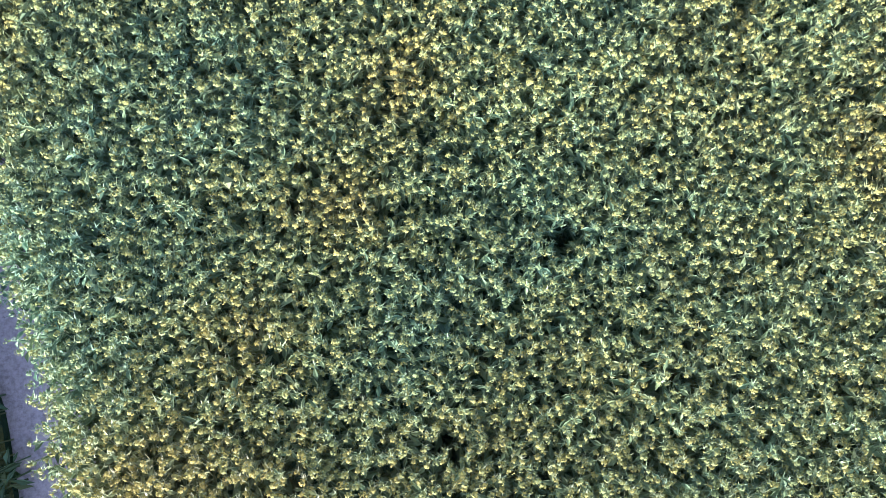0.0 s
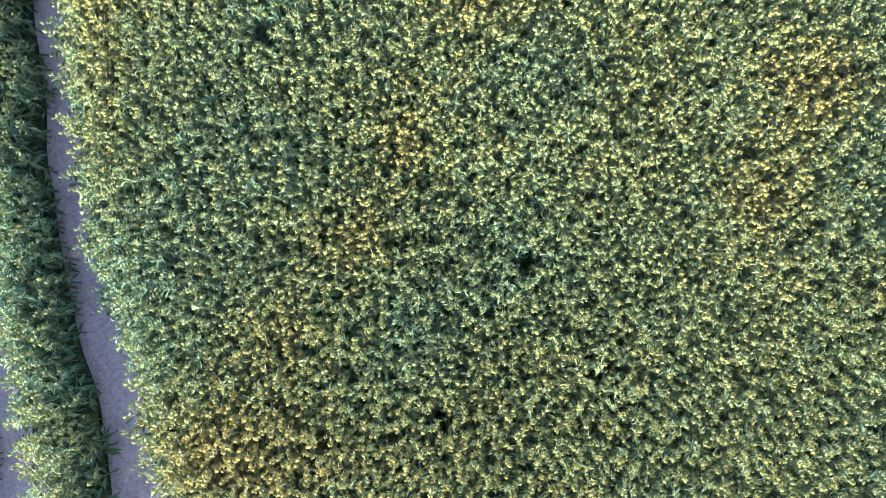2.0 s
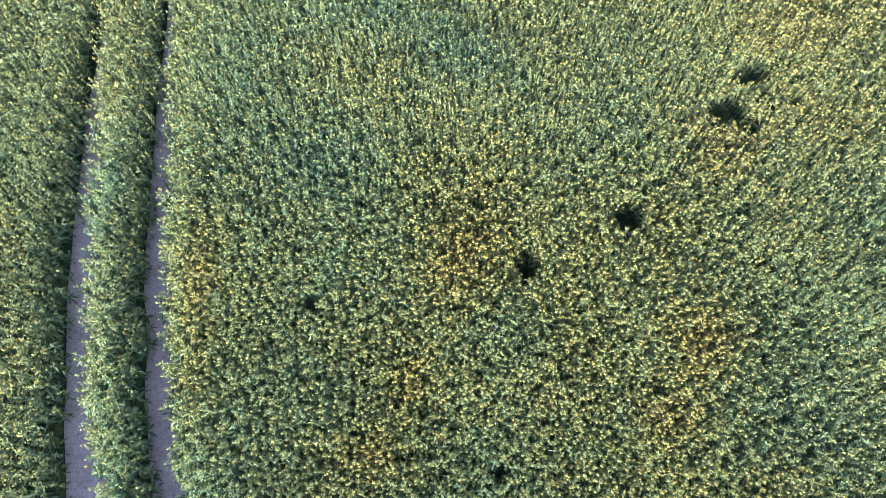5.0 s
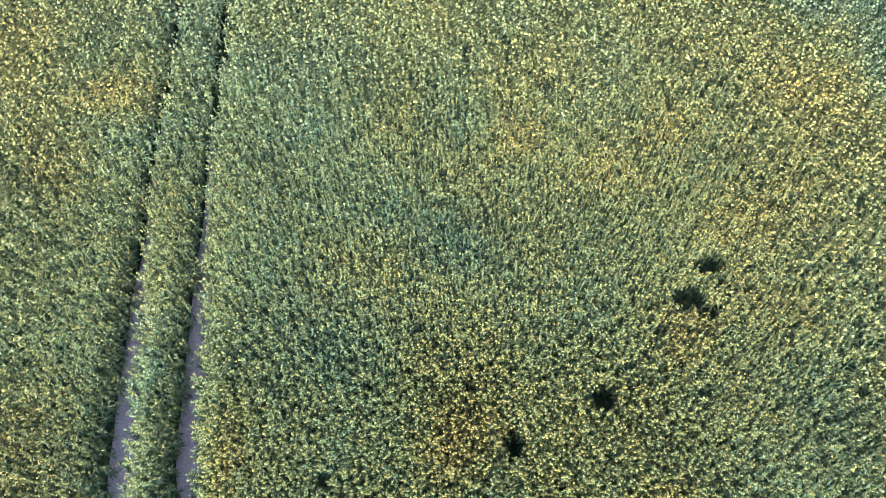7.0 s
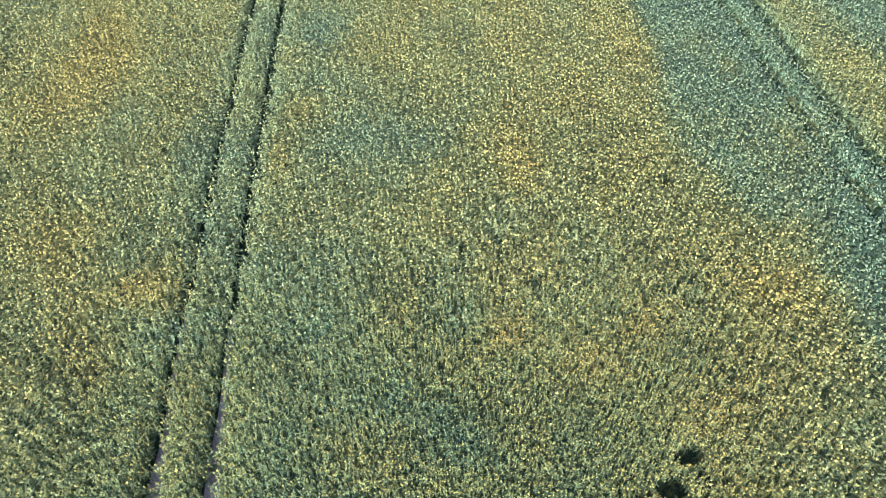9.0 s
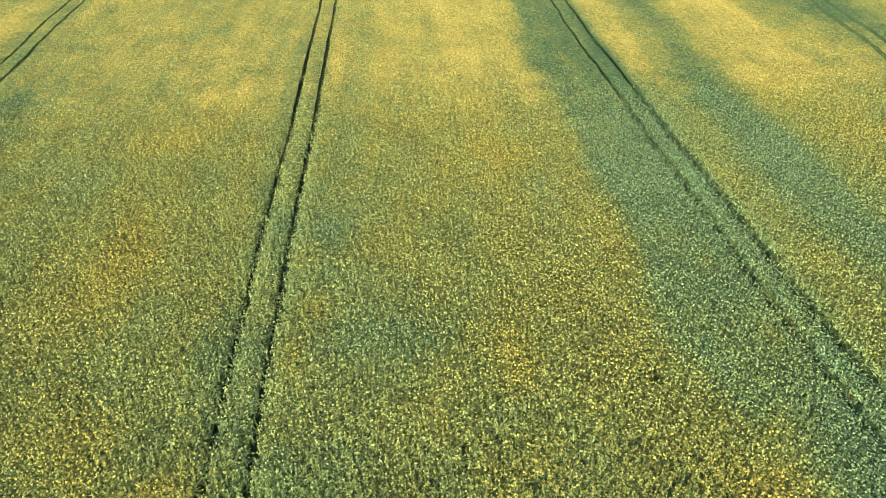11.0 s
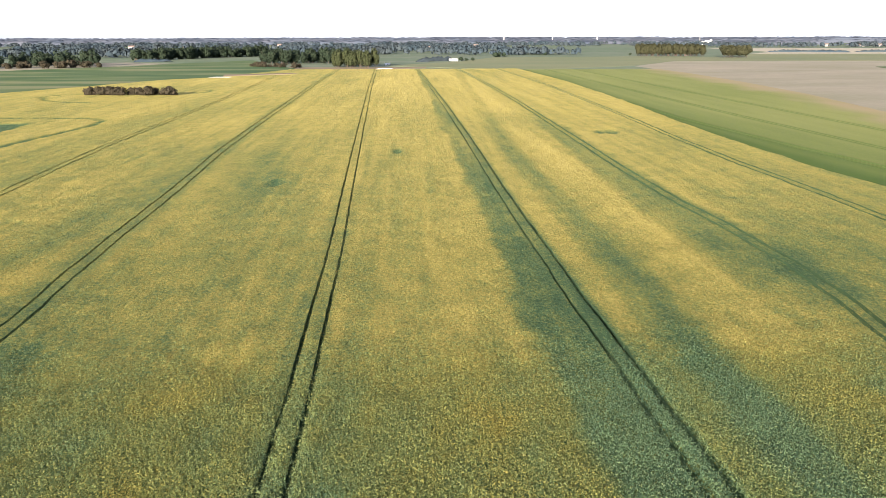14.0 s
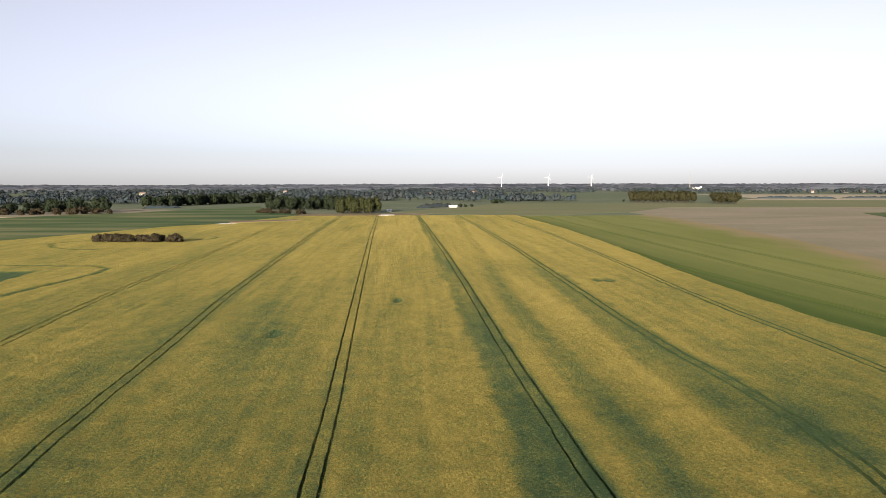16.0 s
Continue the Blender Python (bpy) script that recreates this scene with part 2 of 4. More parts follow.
MEADOW = surface_material("far_meadow", 0.25, [(0.3, (0.125, 0.145, 0.075)), (0.7, (0.165, 0.18, 0.095))], 0.95, 0.3, 0.1, 0.012, [(0.35, (0.12, 0.145, 0.08)), (0.65, (0.18, 0.18, 0.105))], 0.5, None, (0.6, 1.4, 1))
PALE = surface_material("pale_sheet", 2, [(0.3, (0.70, 0.69, 0.67)), (0.7, (0.82, 0.81, 0.79))], 0.6, 0.1, 0.02)
WHITE, wn_, wl_, wb_ = material("white_paint", 0.4, 0.4)
wb_.inputs["Base Color"].default_value = (0.82, 0.82, 0.82, 1)
STEEL = surface_material("galvanised", 2, [(0.3, (0.16, 0.165, 0.17)), (0.7, (0.22, 0.225, 0.23))], 0.5, 0.1, 0.01)
DARK = surface_material("dark_glass", 2, [(0.3, (0.03, 0.035, 0.04)), (0.7, (0.05, 0.055, 0.06))], 0.15, 0.05, 0.01)
STRAW = surface_material("straw", 0.3, [(0.3, (0.27, 0.25, 0.185)), (0.7, (0.35, 0.32, 0.24))], 0.95, 0.3, 0.05, 0.01, [(0.3, (0.26, 0.245, 0.18)), (0.7, (0.36, 0.33, 0.255))], 0.5)
EARTH = surface_material("earth", 0.5, [(0.3, (0.14, 0.11, 0.08)), (0.7, (0.22, 0.17, 0.12))], 0.95, 0.4, 0.1, 0.03, [(0.3, (0.13, 0.12, 0.07)), (0.7, (0.24, 0.19, 0.13))], 0.5)
WALL = surface_material("house_wall", 1, [(0.3, (0.27, 0.26, 0.24)), (0.7, (0.36, 0.35, 0.33))], 0.9, 0.1, 0.02)
ROOF = surface_material("roof", 1, [(0.3, (0.12, 0.095, 0.085)), (0.7, (0.18, 0.14, 0.125))], 0.8, 0.2, 0.02)


# ---------------------------------------------------------------- mesh helpers
def mesh_from(name, verts, faces, mats, idx=None, smooth=False):
    """verts: n x 3 array; faces: m x 3 or m x 4 array; idx: a material number per face."""
    me = bpy.data.meshes.new(name)
    verts, faces = np.asarray(verts, np.float32), np.asarray(faces, np.int32)
    k = faces.shape[1]
    me.vertices.add(len(verts))
    me.vertices.foreach_set("co", verts.ravel())
    me.loops.add(faces.size)
    me.loops.foreach_set("vertex_index", faces.ravel())
    me.polygons.add(len(faces))
    me.polygons.foreach_set("loop_start", np.arange(0, faces.size, k, dtype=np.int32))
    if idx is not None:
        me.polygons.foreach_set("material_index", np.asarray(idx, np.int32))
    if smooth:
        me.polygons.foreach_set("use_smooth", np.ones(len(faces), bool))
    for m in mats:
        me.materials.append(m)
    me.update(calc_edges=True)
    me.validate()
    return me


def part(name, data, material_, parent, label=""):
    """A bmesh or a mesh as one object under a thing or a part."""
    if isinstance(data, bmesh.types.BMesh):
        me = bpy.data.meshes.new(name)
        data.to_mesh(me)
        data.free()
        me.materials.append(material_)
        data = me
    ob = new(name, data)
    ob.parent = parent
    if label:
        ob["label"] = label
    return ob


rng = np.random.default_rng(7)


def lattice(seed):
    g = np.random.default_rng(seed).random((64, 64))

    def value(x, y):
        xi, yi = np.floor(x).astype(int), np.floor(y).astype(int)
        fx, fy = x - xi, y - yi
        fx, fy = fx * fx * (3 - 2 * fx), fy * fy * (3 - 2 * fy)
        a, b = g[yi % 64, xi % 64], g[yi % 64, (xi + 1) % 64]
        c, d = g[(yi + 1) % 64, xi % 64], g[(yi + 1) % 64, (xi + 1) % 64]
        return (a * (1 - fx) + b * fx) * (1 - fy) + (c * (1 - fx) + d * fx) * fy
    return value


N1, N2, N3, N4 = lattice(1), lattice(2), lattice(3), lattice(4)


def step(a, b, x):
    t = np.clip((x - a) / (b - a), 0, 1)
    return t * t * (3 - 2 * t)


# ---------------------------------------------------------------- plan of the field
# centre lines of the tramlines (x at each y); each is a pair of wheel tracks
GAUGE = 1.75


def track_half(y):
    return np.interp(y, [-4.5, -2, 4, 13, 30, 60, 200], [0.56, 0.38, 0.27, 0.09, 0.13, 0.17, 0.20])


def line(ys, xs):
    return lambda y: np.interp(y, ys, xs) + 0.10 * (N1(y * 0.35 + 7, y * 0.0 + xs[0]) - 0.5)


TRAMS_LEFT = [
    line([-60, 124, 149, 183, 230, 312, 560], [-69, -71.4, -73.4, -75.7, -76.8, -79.3, -92]),
    line([-60, 64, 76, 94, 122, 174, 267, 400, 572, 620], [-36, -38.5, -39.5, -40.5, -41.7, -44.9, -47.6, -51, -53.7, -55]),
    line([-60, -6, -2.4, -1, 0.1, 2, 4.3, 8, 12, 16, 21, 26, 35, 49, 67, 89, 121, 195, 364, 620],
         [-4.6, -5.9, -6.72, -7.07, -7.37, -7.8, -8.1, -8.42, -8.6, -8.8, -8.93, -9.07, -9.2, -9.3, -9.6, -9.95, -11, -13.2, -18.1, -23.8]),
]
TRAMS_RIGHT = [
    line([-60, 20, 23, 30, 36, 44, 56, 66, 80, 95, 122, 182, 284, 450, 620], [19.6, 18.65, 18.4, 18.1, 18.0, 17.6, 17.4, 17.0, 16.8, 16.5, 16.2, 16.2, 15.6, 13.4, 11]),
    line([-60, 45, 57, 65, 79, 93, 111, 143, 194, 305, 430, 620], [42, 42.6, 43.4, 44.7, 45.7, 45.4, 44.2, 44.0, 45, 47, 47, 45]),
    line([-60, 98, 116, 148, 183, 235, 400, 620], [71, 71.3, 71.4, 71.0, 72.0, 74.6, 80, 78]),
]
TRAMS = TRAMS_LEFT + TRAMS_RIGHT
# bare spots: x, y, half width, half depth
HOLES = [(0.0, 0.05, 0.20, 0.17), (-3.1, 0.6, 0.11, 0.08), (3.45, 5.45, 0.38, 0.44), (-0.12, 5.95, 0.19, 0.16), (1.0, 4.35, 0.26, 0.38),
         (7.08, 9.15, 0.46, 0.34), (6.25, 8.15, 0.48, 0.36), (6.75, 7.75, 0.30, 0.18), (7.5, 8.3, 0.16, 0.2), (-3.0, 8.15, 0.13, 0.13), (9.6, 21.6, 0.36, 0.3),
         (-0.2, -2.45, 0.14, 0.14), (-1.4, -2.1, 0.16, 0.12), (1.0, -1.5, 0.24, 0.10), (3.3, 1.5, 0.18, 0.14), (-3.65, 3.7, 0.2, 0.13), (0.75, 18.3, 0.2, 0.25),
         (-25.1, 129.4, 1.1, 2.2), (-2.5, 166.4, 0.9, 2.6), (58.1, 196.5, 1.5, 2.4), (54.8, 197.5, 1.3, 2.4)]


def track_distance(x, y):
    """Distance to the middle of the nearest wheel track."""
    d = np.full(x.shape, 99.0)
    for f in TRAMS:
        c = f(y)
        for s in (-0.5, 0.5):
            d = np.minimum(d, np.abs(x - c - s * GAUGE))
    return d


def bare(x, y):
    h = np.zeros(x.shape)
    for hx, hy, a, b in HOLES:
        h = np.maximum(h, 1.6 - np.sqrt(((x - hx) / a) ** 2 + ((y - hy) / b) ** 2))
    return h


def blob(x, y, cx, cy, a, b):
    return np.exp(-((x - cx) / a) ** 2 - ((y - cy) / b) ** 2)


# patches where more or fewer flowers are open: x, y, half width, half length
GOLD_CLOSE = [(-0.4, 4.5, 0.8, 1.0), (4.2, 2.3, 0.8, 1.1), (3.5, 1.0, 0.5, 0.6), (-1.7, 1.9, 0.5, 0.5), (-3.4, -0.9, 0.8, 0.6), (-4.4, -2.2, 1.2, 0.7), (4.6, 2.6, 0.7, 0.6),
              (-2.4, 0.5, 0.6, 0.5), (5.5, -0.7, 0.8, 0.9), (-6.1, 4.0, 0.4, 2.0), (-4.2, -2.5, 1.3, 0.6)]
TEAL_CLOSE = [(-3.2, 4.5, 1.2, 1.2), (-3.6, 2.0, 0.9, 0.8), (0.6, 3.0, 1.1, 0.9), (-1.9, -1.1, 1.0, 0.7), (-0.1, 0.2, 1.3, 1.0), (-3.2, 6.8, 1.2, 1.3), (-0.2, 11.2, 1.2, 1.0),
              (1.0, 9.4, 0.9, 0.9), (-0.6, 9.9, 1.3, 0.9), (-8.4, 6.7, 0.4, 1.0), (-4.2, 14.8, 1.0, 0.8), (0.6, 14.9, 0.9, 0.8), (-2.0, 11.5, 1.3, 1.0), (-15.3, 22.4, 1.2, 1.5)]
GOLD_MIDDLE = [(8.0, 10.5, 1.8, 1.3), (7.4, 7.9, 1.6, 1.0), (5.9, 6.9, 0.8, 0.8), (5.0, 12.8, 1.3, 1.0), (11.9, 15.5, 1.4, 1.2), (-10.8, 16.6, 1.2, 1.2), (-14.0, 15.5, 1.3, 2.0),
               (-12.2, 13.4, 1.0, 1.2), (-15.0, 20.0, 2.0, 2.5), (-17.0, 34.0, 3.0, 5.0), (-19.0, 28.0, 3.0, 4.0), (2.1, 14.0, 0.9, 0.7), (7.0, 14.0, 0.9, 0.8), (14.0, 18.3, 0.7, 0.8),
               (16.2, 24.2, 0.6, 0.8), (15.3, 30.0, 0.6, 1.0), (3.6, 23.4, 0.9, 2.0), (-6.1, 27.8, 0.8, 1.2), (-7.0, 24.0, 0.7, 1.6), (-11.8, 17.0, 0.9, 0.9)]
GOLD_FAR = [(-7.5, 63, 1.0, 7), (4.6, 44, 2.0, 3), (19.8, 39.2, 0.8, 3), (29.6, 56.3, 1.6, 4), (19.9, 64, 1.6, 6), (-19.0, 47.6, 5, 2.5), (-45.4, 78, 3, 5), (-14.5, 54.5, 2.5, 4),
            (37.9, 54.4, 4, 7), (39, 64, 3, 6), (35, 88, 2.5, 18), (34, 152, 3, 40)]
TEAL_FAR = [(26, 84, 2.2, 14), (24, 52, 2, 8), (25.5, 42, 2.5, 6), (27, 33, 3, 5), (45, 75, 4, 7), (40.3, 88, 2, 8), (43, 120, 2, 18), (-33, 158, 4, 15), (-33.8, 56, 2.5, 6), (-47, 104, 3, 14),
            (-6, 36, 2, 3), (-2, 26, 3, 3), (-27, 128, 5, 22), (-2.4, 160, 3, 14)]
PATCHES = ((GOLD_CLOSE, 0.30), (TEAL_CLOSE, -0.16), (GOLD_MIDDLE, 0.24), (GOLD_FAR, 0.22), (TEAL_FAR, -0.20))


CURLS = [[(-103, 150), (-101, 185), (-97, 224), (-99, 236), (-106, 243), (-160, 249)],
         [(-130, 304), (-144, 306), (-155, 315), (-165, 334), (-162, 346), (-150, 351)],
         [(-104, 352), (-98, 356), (-97, 366), (-102, 372)]]


def worn(x, y):
    """Where the crop is flattened by turning wheels, or gives way to another crop in the corner by the thicket."""
    d = np.full(np.shape(x), 9.0)
    for way in CURLS:
        for (ax, ay), (bx, by) in zip(way[:-1], way[1:]):
            t = np.clip(((x - ax) * (bx - ax) + (y - ay) * (by - ay)) / ((bx - ax) ** 2 + (by - ay) ** 2), 0, 1)
            d = np.minimum(d, np.hypot(x - ax - t * (bx - ax), y - ay - t * (by - ay)))
    corner = np.minimum(-118.5 - 0.1 * (y - 228) - x, np.minimum(229 - y, y - 190))
    return np.maximum(1.5 - d / 0.8, np.clip(corner * 2, -9, 1))


def strip_left(y):
    return np.interp(y, [5, 11, 17, 21, 27, 36, 44, 57, 80, 330, 600], [14.6, 14.0, 13.2, 12.0, 11.5, 11.3, 11.5, 10.6, 10.8, 11.1, 9.0])


def bloom(x, y):
    """Share of open flowers, 0 to 1, over the field."""
    b = 0.44 + 0.13 * step(40, 120, y) + 0.18 * step(90, 300, y)
    t1 = x - TRAMS[3](y)
    t2 = x - TRAMS[4](y)
    t0 = x - TRAMS[2](y)
    tl = x - TRAMS[1](y)
    w = 1.6 * (N2(y * 0.12, x * 0.02 + 3) - 0.5) + 0.9 * (N3(y * 0.5, x * 0.3) - 0.5)
    fade = 1 - 0.35 * step(50, 220, y)
    b = b - (0.30 + 0.12 * step(22, 45, y) + 0.06 * step(60, 150, y)) * fade * step(-0.9, 0.9, x - strip_left(y) + w) * (1 - step(0.9, 1.7, t1))
    drift = 0.045 * np.maximum(y - 170, 0)
    b = b - 0.24 * step(20.4, 24.2, x - drift + w) * (1 - step(26.1, 27.3, x - drift + 0.6 * w)) * (1 - 0.4 * step(110, 260, y)) * step(10, 40, y)
    b = b + 0.04 * step(12, 13.5, t1 + w) * (1 - step(18.5, 22, t1 - w)) * step(30, 55, y)
    green = x - np.interp(y, [50, 110, 131, 166, 239, 400], [35.0, 35.2, 37.0, 38.1, 43.0, 45.0])
    b = b - 0.26 * step(-0.8, 0.8, green + 0.8 * w) * (1 - step(1.4, 3.2 + 3.5 * step(100, 80, y), t2 - w)) * (1 - 0.4 * step(110, 300, y))
    b = b - 0.20 * step(-4, -1.5, tl + w) * (1 - step(1.2, 3.0, tl))
    b = b - 0.10 * step(15, 25, y) * step(-2.6, -1.2, t0 + w) * (1 - step(1.0, 2.2, t0))
    for rows, k in PATCHES:
        for cx, cy, a, c in rows:
            b = b + k * blob(x + 0.35 * a * (N1(y * 1.1 / a, x * 0.9 / a) - 0.5) * 2, y, cx, cy, a, c)
    near = 1 - step(20, 60, y)
    b = b + (0.16 + 0.14 * near) * (N1(x * 0.16 + 3, y * 0.07) * near + N1(x * 0.16 + 3, y * 0.022) * (1 - near) - 0.5)
    b = b + 0.20 * (N2(x * 0.55, y * 0.4) - 0.5) + 0.16 * (N3(x * 0.05, y * 0.018) - 0.5)
    b = b + 0.18 * step(20, 50, y) * (N4(x * 0.8, y * 0.03) - 0.5) - 0.10 * step(46, 52, x + w) - 0.12 * step(-10, -24, x + w) * step(50, 90, y)
    b = b - 0.7 * np.clip(bare(x, y), 0, 1) * (y > 100)
    b = b - 0.8 * np.clip(worn(x, y), 0, 1)
    return np.clip(b, 0.0, 1)


# outline of the field: right, far and left edges
def edge_right(y):
    return np.interp(y, [-60, 119, 138, 176, 219, 298, 429, 602, 640], [88, 86, 84.8, 84.9, 86.8, 92.6, 98, 96, 94]) + 0.8 * (N2(y * 0.15, y * 0 + 1) - 0.5)


def edge_left(y):
    return np.interp(y, [-60, 300, 355, 400, 465, 491, 525, 600, 640], [-215, -215, -198, -177, -152, -124, -118, -95, -90])


FAR_Y = 605.0


# ---------------------------------------------------------------- ground and fields
def ground():
    v, f = [], []
    rings = [0, 60, 200, 600, 1500, 4800]
    seg = 48
    v.append((0, 0, 0))
    for r in rings[1:]:
        for i in range(seg):
            a = 2 * math.pi * i / seg
            v.append((r * math.cos(a), r * math.sin(a) + 0, -0.0))
    for i in range(seg):
        f.append((0, 1 + i, 1 + (i + 1) % seg, 0))
    for k in range(len(rings) - 2):
        for i in range(seg):
            a, b = 1 + k * seg + i, 1 + k * seg + (i + 1) % seg
            f.append((a, a + seg, b + seg, b))
    me = bpy.data.meshes.new("ground")
    me.from_pydata(v, [], [tuple(dict.fromkeys(q)) for q in f])
    me.materials.append(GRASS)
    me.update()
    tagged(new("ground", me), "rough meadow ground reaching the horizon", "ground", kind="structure")


ground()


def slab(name, outline, top, mat, label, category="field"):
    """A low field with an even top and a cut edge all round."""
    bm = bmesh.new()
    lo = [bm.verts.new((x, y, 0.0)) for x, y in outline]
    hi = [bm.verts.new((x, y, top)) for x, y in outline]
    bm.faces.new(hi)
    n = len(outline)
    for i in range(n):
        bm.faces.new((lo[i], lo[(i + 1) % n], hi[(i + 1) % n], hi[i]))
    bmesh.ops.recalc_face_normals(bm, faces=bm.faces)
    bmesh.ops.triangulate(bm, faces=bm.faces)
    me = bpy.data.meshes.new(name)
    bm.to_mesh(me)
    bm.free()
    me.materials.append(mat)
    return tagged(new(name, me), label, category, kind="structure")


ys = np.linspace(-120, 600, 73)
soil_ring = [(float(edge_left(y)), float(y)) for y in ys] + [(float(edge_right(y)), float(y)) for y in ys[::-1]]
slab("soil", soil_ring, 0.02, SOIL, "bare grey-mauve field soil with dried crust", "soil")
# earth below the wheat, its dark tone standing in for wheel-track shade
slab("track_earth", [(84, -120), (84, 170), (82, 232), (90, 306), (96, 420), (86, 598), (215, 598), (172, 241), (150, 160), (150, -120)], 0.015, EARTH, "earth sheet under the wheat, dark in place of shade in its wheel tracks", "soil")
slab("fallow_field", [(150.5, -120), (158.5, 160), (173.5, 241), (192.5, 330), (204.5, 422), (212.5, 520), (216, 665), (300, 790), (900, 760), (1100, -120)], 0.06, FALLOW,
     "pale brown fallow field", "field")
slab("green_field", [(-600, -120)] + [(float(edge_left(y)) - 0.5, float(y)) for y in np.linspace(-120, 600, 50)] + [(-96, 640), (-130, 700), (-176, 860), (-334, 600), (-600, 470)],
     0.45, WHEAT_DARK, "dark green cereal field behind the rapeseed", "field")
slab("far_green_field", [(90, 607), (-20, 690), (60, 800), (120, 960), (330, 985), (300, 792), (217, 672), (120, 607)], 0.1, MEADOW, "far green cereal field", "field")


def crop_sheet(cuts, y, height, lanes_wide, share, wall_shade):
    """The closed top of a crop between its wheel tracks, with walls down to the soil at every cut. Returns vertices,
    faces and the share of bloom, with shade painted into it on the walls.
    """
    V, F, B = [], [], []
    base = 0
    for k in range(0, len(cuts), 2):
        a, b = cuts[k](y), cuts[k + 1](y)
        w = np.mean(b - a)
        lanes = 5 if w < 3 else int(lanes_wide * w / 25) * (3 if a.min() < 0 < b.max() else 1)
        u = np.linspace(0, 1, lanes)
        X = a[:, None] + (b - a)[:, None] * u[None, :]
        Y = np.repeat(y[:, None], lanes, 1)
        Z = height(X, Y, np.minimum(X - a[:, None], b[:, None] - X))
        n, m = X.shape
        q = np.arange(n * m).reshape(n, m)
        V.append(np.stack([X, Y, Z], -1).reshape(-1, 3))
        F.append(np.stack([q[:-1, :-1], q[:-1, 1:], q[1:, 1:], q[1:, :-1]], -1).reshape(-1, 4) + base)
        B.append(share(X, Y).ravel())
        base += n * m
        for col, flip in ((0, False), (m - 1, True)):
            rim = np.stack([X[:, col], Y[:, col], Z[:, col]], -1)
            foot = rim.copy()
            foot[:, 2] = 0.0
            w = np.arange(n)
            qd = np.stack([w[:-1], w[1:], w[1:] + n, w[:-1] + n], -1)
            V.append(np.concatenate([rim, foot]))
            F.append((qd[:, ::-1] if flip else qd) + base)
            # walls get a value of their own: track shade painted into the colour
            B.append(np.concatenate([wall_shade(y, k)] * 2))
            base += 2 * n
    return np.concatenate(V), np.concatenate(F), np.concatenate(B)


def grown(x, y):
    """Where single plants stand on the sheet."""
    return (1 - step(40, 62, y)) * (1 - step(12, 15, np.abs(x - 2) - 0.46 * np.maximum(y, 0)))


def canopy():
    cuts = [edge_left]
    for f in TRAMS:
        for s in (-0.5, 0.5):
            for e in (-1, 1):
                cuts.append(lambda y, f=f, s=s, e=e: f(y) + s * GAUGE + e * (track_half(y) * (1.7 if f in TRAMS[4:] else 1.0 - 0.25 * step(50, 90, y) if f is not TRAMS[3] else (1.5 if s > 0 else 1.15) - 0.35 * step(50, 80, y)) + 0.12 * (1 - step(38, 56, y)) * (1 - 0.6 * step(8, 14, y)) + 0.14 * (N4(y * 1.3 + 9 * e, y * 0 + s * 3) - 0.4)))
    cuts.append(edge_right)
    y = np.concatenate([np.arange(-60, -6, 2.0), np.arange(-6, 12, 0.3), np.arange(12, 60, 0.7), np.arange(60, 140, 1.2), np.arange(140, 370, 2.2), np.arange(370, FAR_Y + 1, 6.0)])

    def height(X, Y, d):
        Z = 0.62 + 0.16 * np.maximum(step(0, 0.6, d), step(30, 60, Y)) + 0.10 * (N1(X * 1.7, Y * 1.7) - 0.5) + 0.18 * (N3(X * 0.5, Y * 0.35) - 0.5) + 0.22 * step(45, 140, Y)
        Z = Z - (0.20 - 0.02 * step(10, 26, Y)) * grown(X, Y) - 0.34 * (1 - step(0.0, 0.5, d)) * (1 - step(6, 12, Y))
        h = np.clip(np.maximum(bare(X, Y), 0.9 * worn(X, Y)), 0, 1)
        return np.maximum(Z - np.where(Y < 100, 0.7, 0.4) * h, 0.05)

    # sheet below single plants kept dark green, painting the shaded gaps between them
    # walls of the right-hand tracks painted darker, since the low sun lights them
    V, F, B = crop_sheet(cuts, y, height, 28, lambda X, Y: bloom(X, Y) * (1 - grown(X, Y)) + grown(X, Y) * (0.0 + 0.1 * step(8, 26, Y) + 0.3 * bloom(X, Y)), lambda y, k: -0.45 + (0.75 if k < 12 else 0.3) * step(30, 90, y))
    far = y[y > 16]
    for a, b in zip(cuts[1:-1:2], cuts[2:-1:2]):
        # dark green strips added in the wheel tracks further on, in place of shaded soil
        u = np.linspace(0, 1, 3)[None, :]
        X = a(far)[:, None] * (1 - u) + b(far)[:, None] * u
        Y = np.repeat(far[:, None], 3, 1)
        Z = 0.07 + 0.55 * step(40, 90, Y) + 0.12 * (N2(X * 2.1, Y * 0.7) - 0.5)
        q = np.arange(X.size).reshape(X.shape) + len(V)
        V = np.concatenate([V, np.stack([X, Y, Z], -1).reshape(-1, 3)])
        F = np.concatenate([F, np.stack([q[:-1, :-1], q[:-1, 1:], q[1:, 1:], q[1:, :-1]], -1).reshape(-1, 4)])
        B = np.concatenate([B, (0.12 * step(30, 80, Y) - 0.1 + 0.2 * N3(X * 1.5, Y * 0.3)).ravel()])
    me = mesh_from("rapeseed_crop", V, F, [CANOPY], smooth=True)
    at = me.attributes.new("bloom", 'FLOAT', 'POINT')
    at.data.foreach_set("value", B.astype(np.float32))
    return tagged(new("rapeseed_crop", me), "flowering rapeseed crop, yellow over blue-green pods", "rapeseed", kind="stuff")


CROP = canopy()


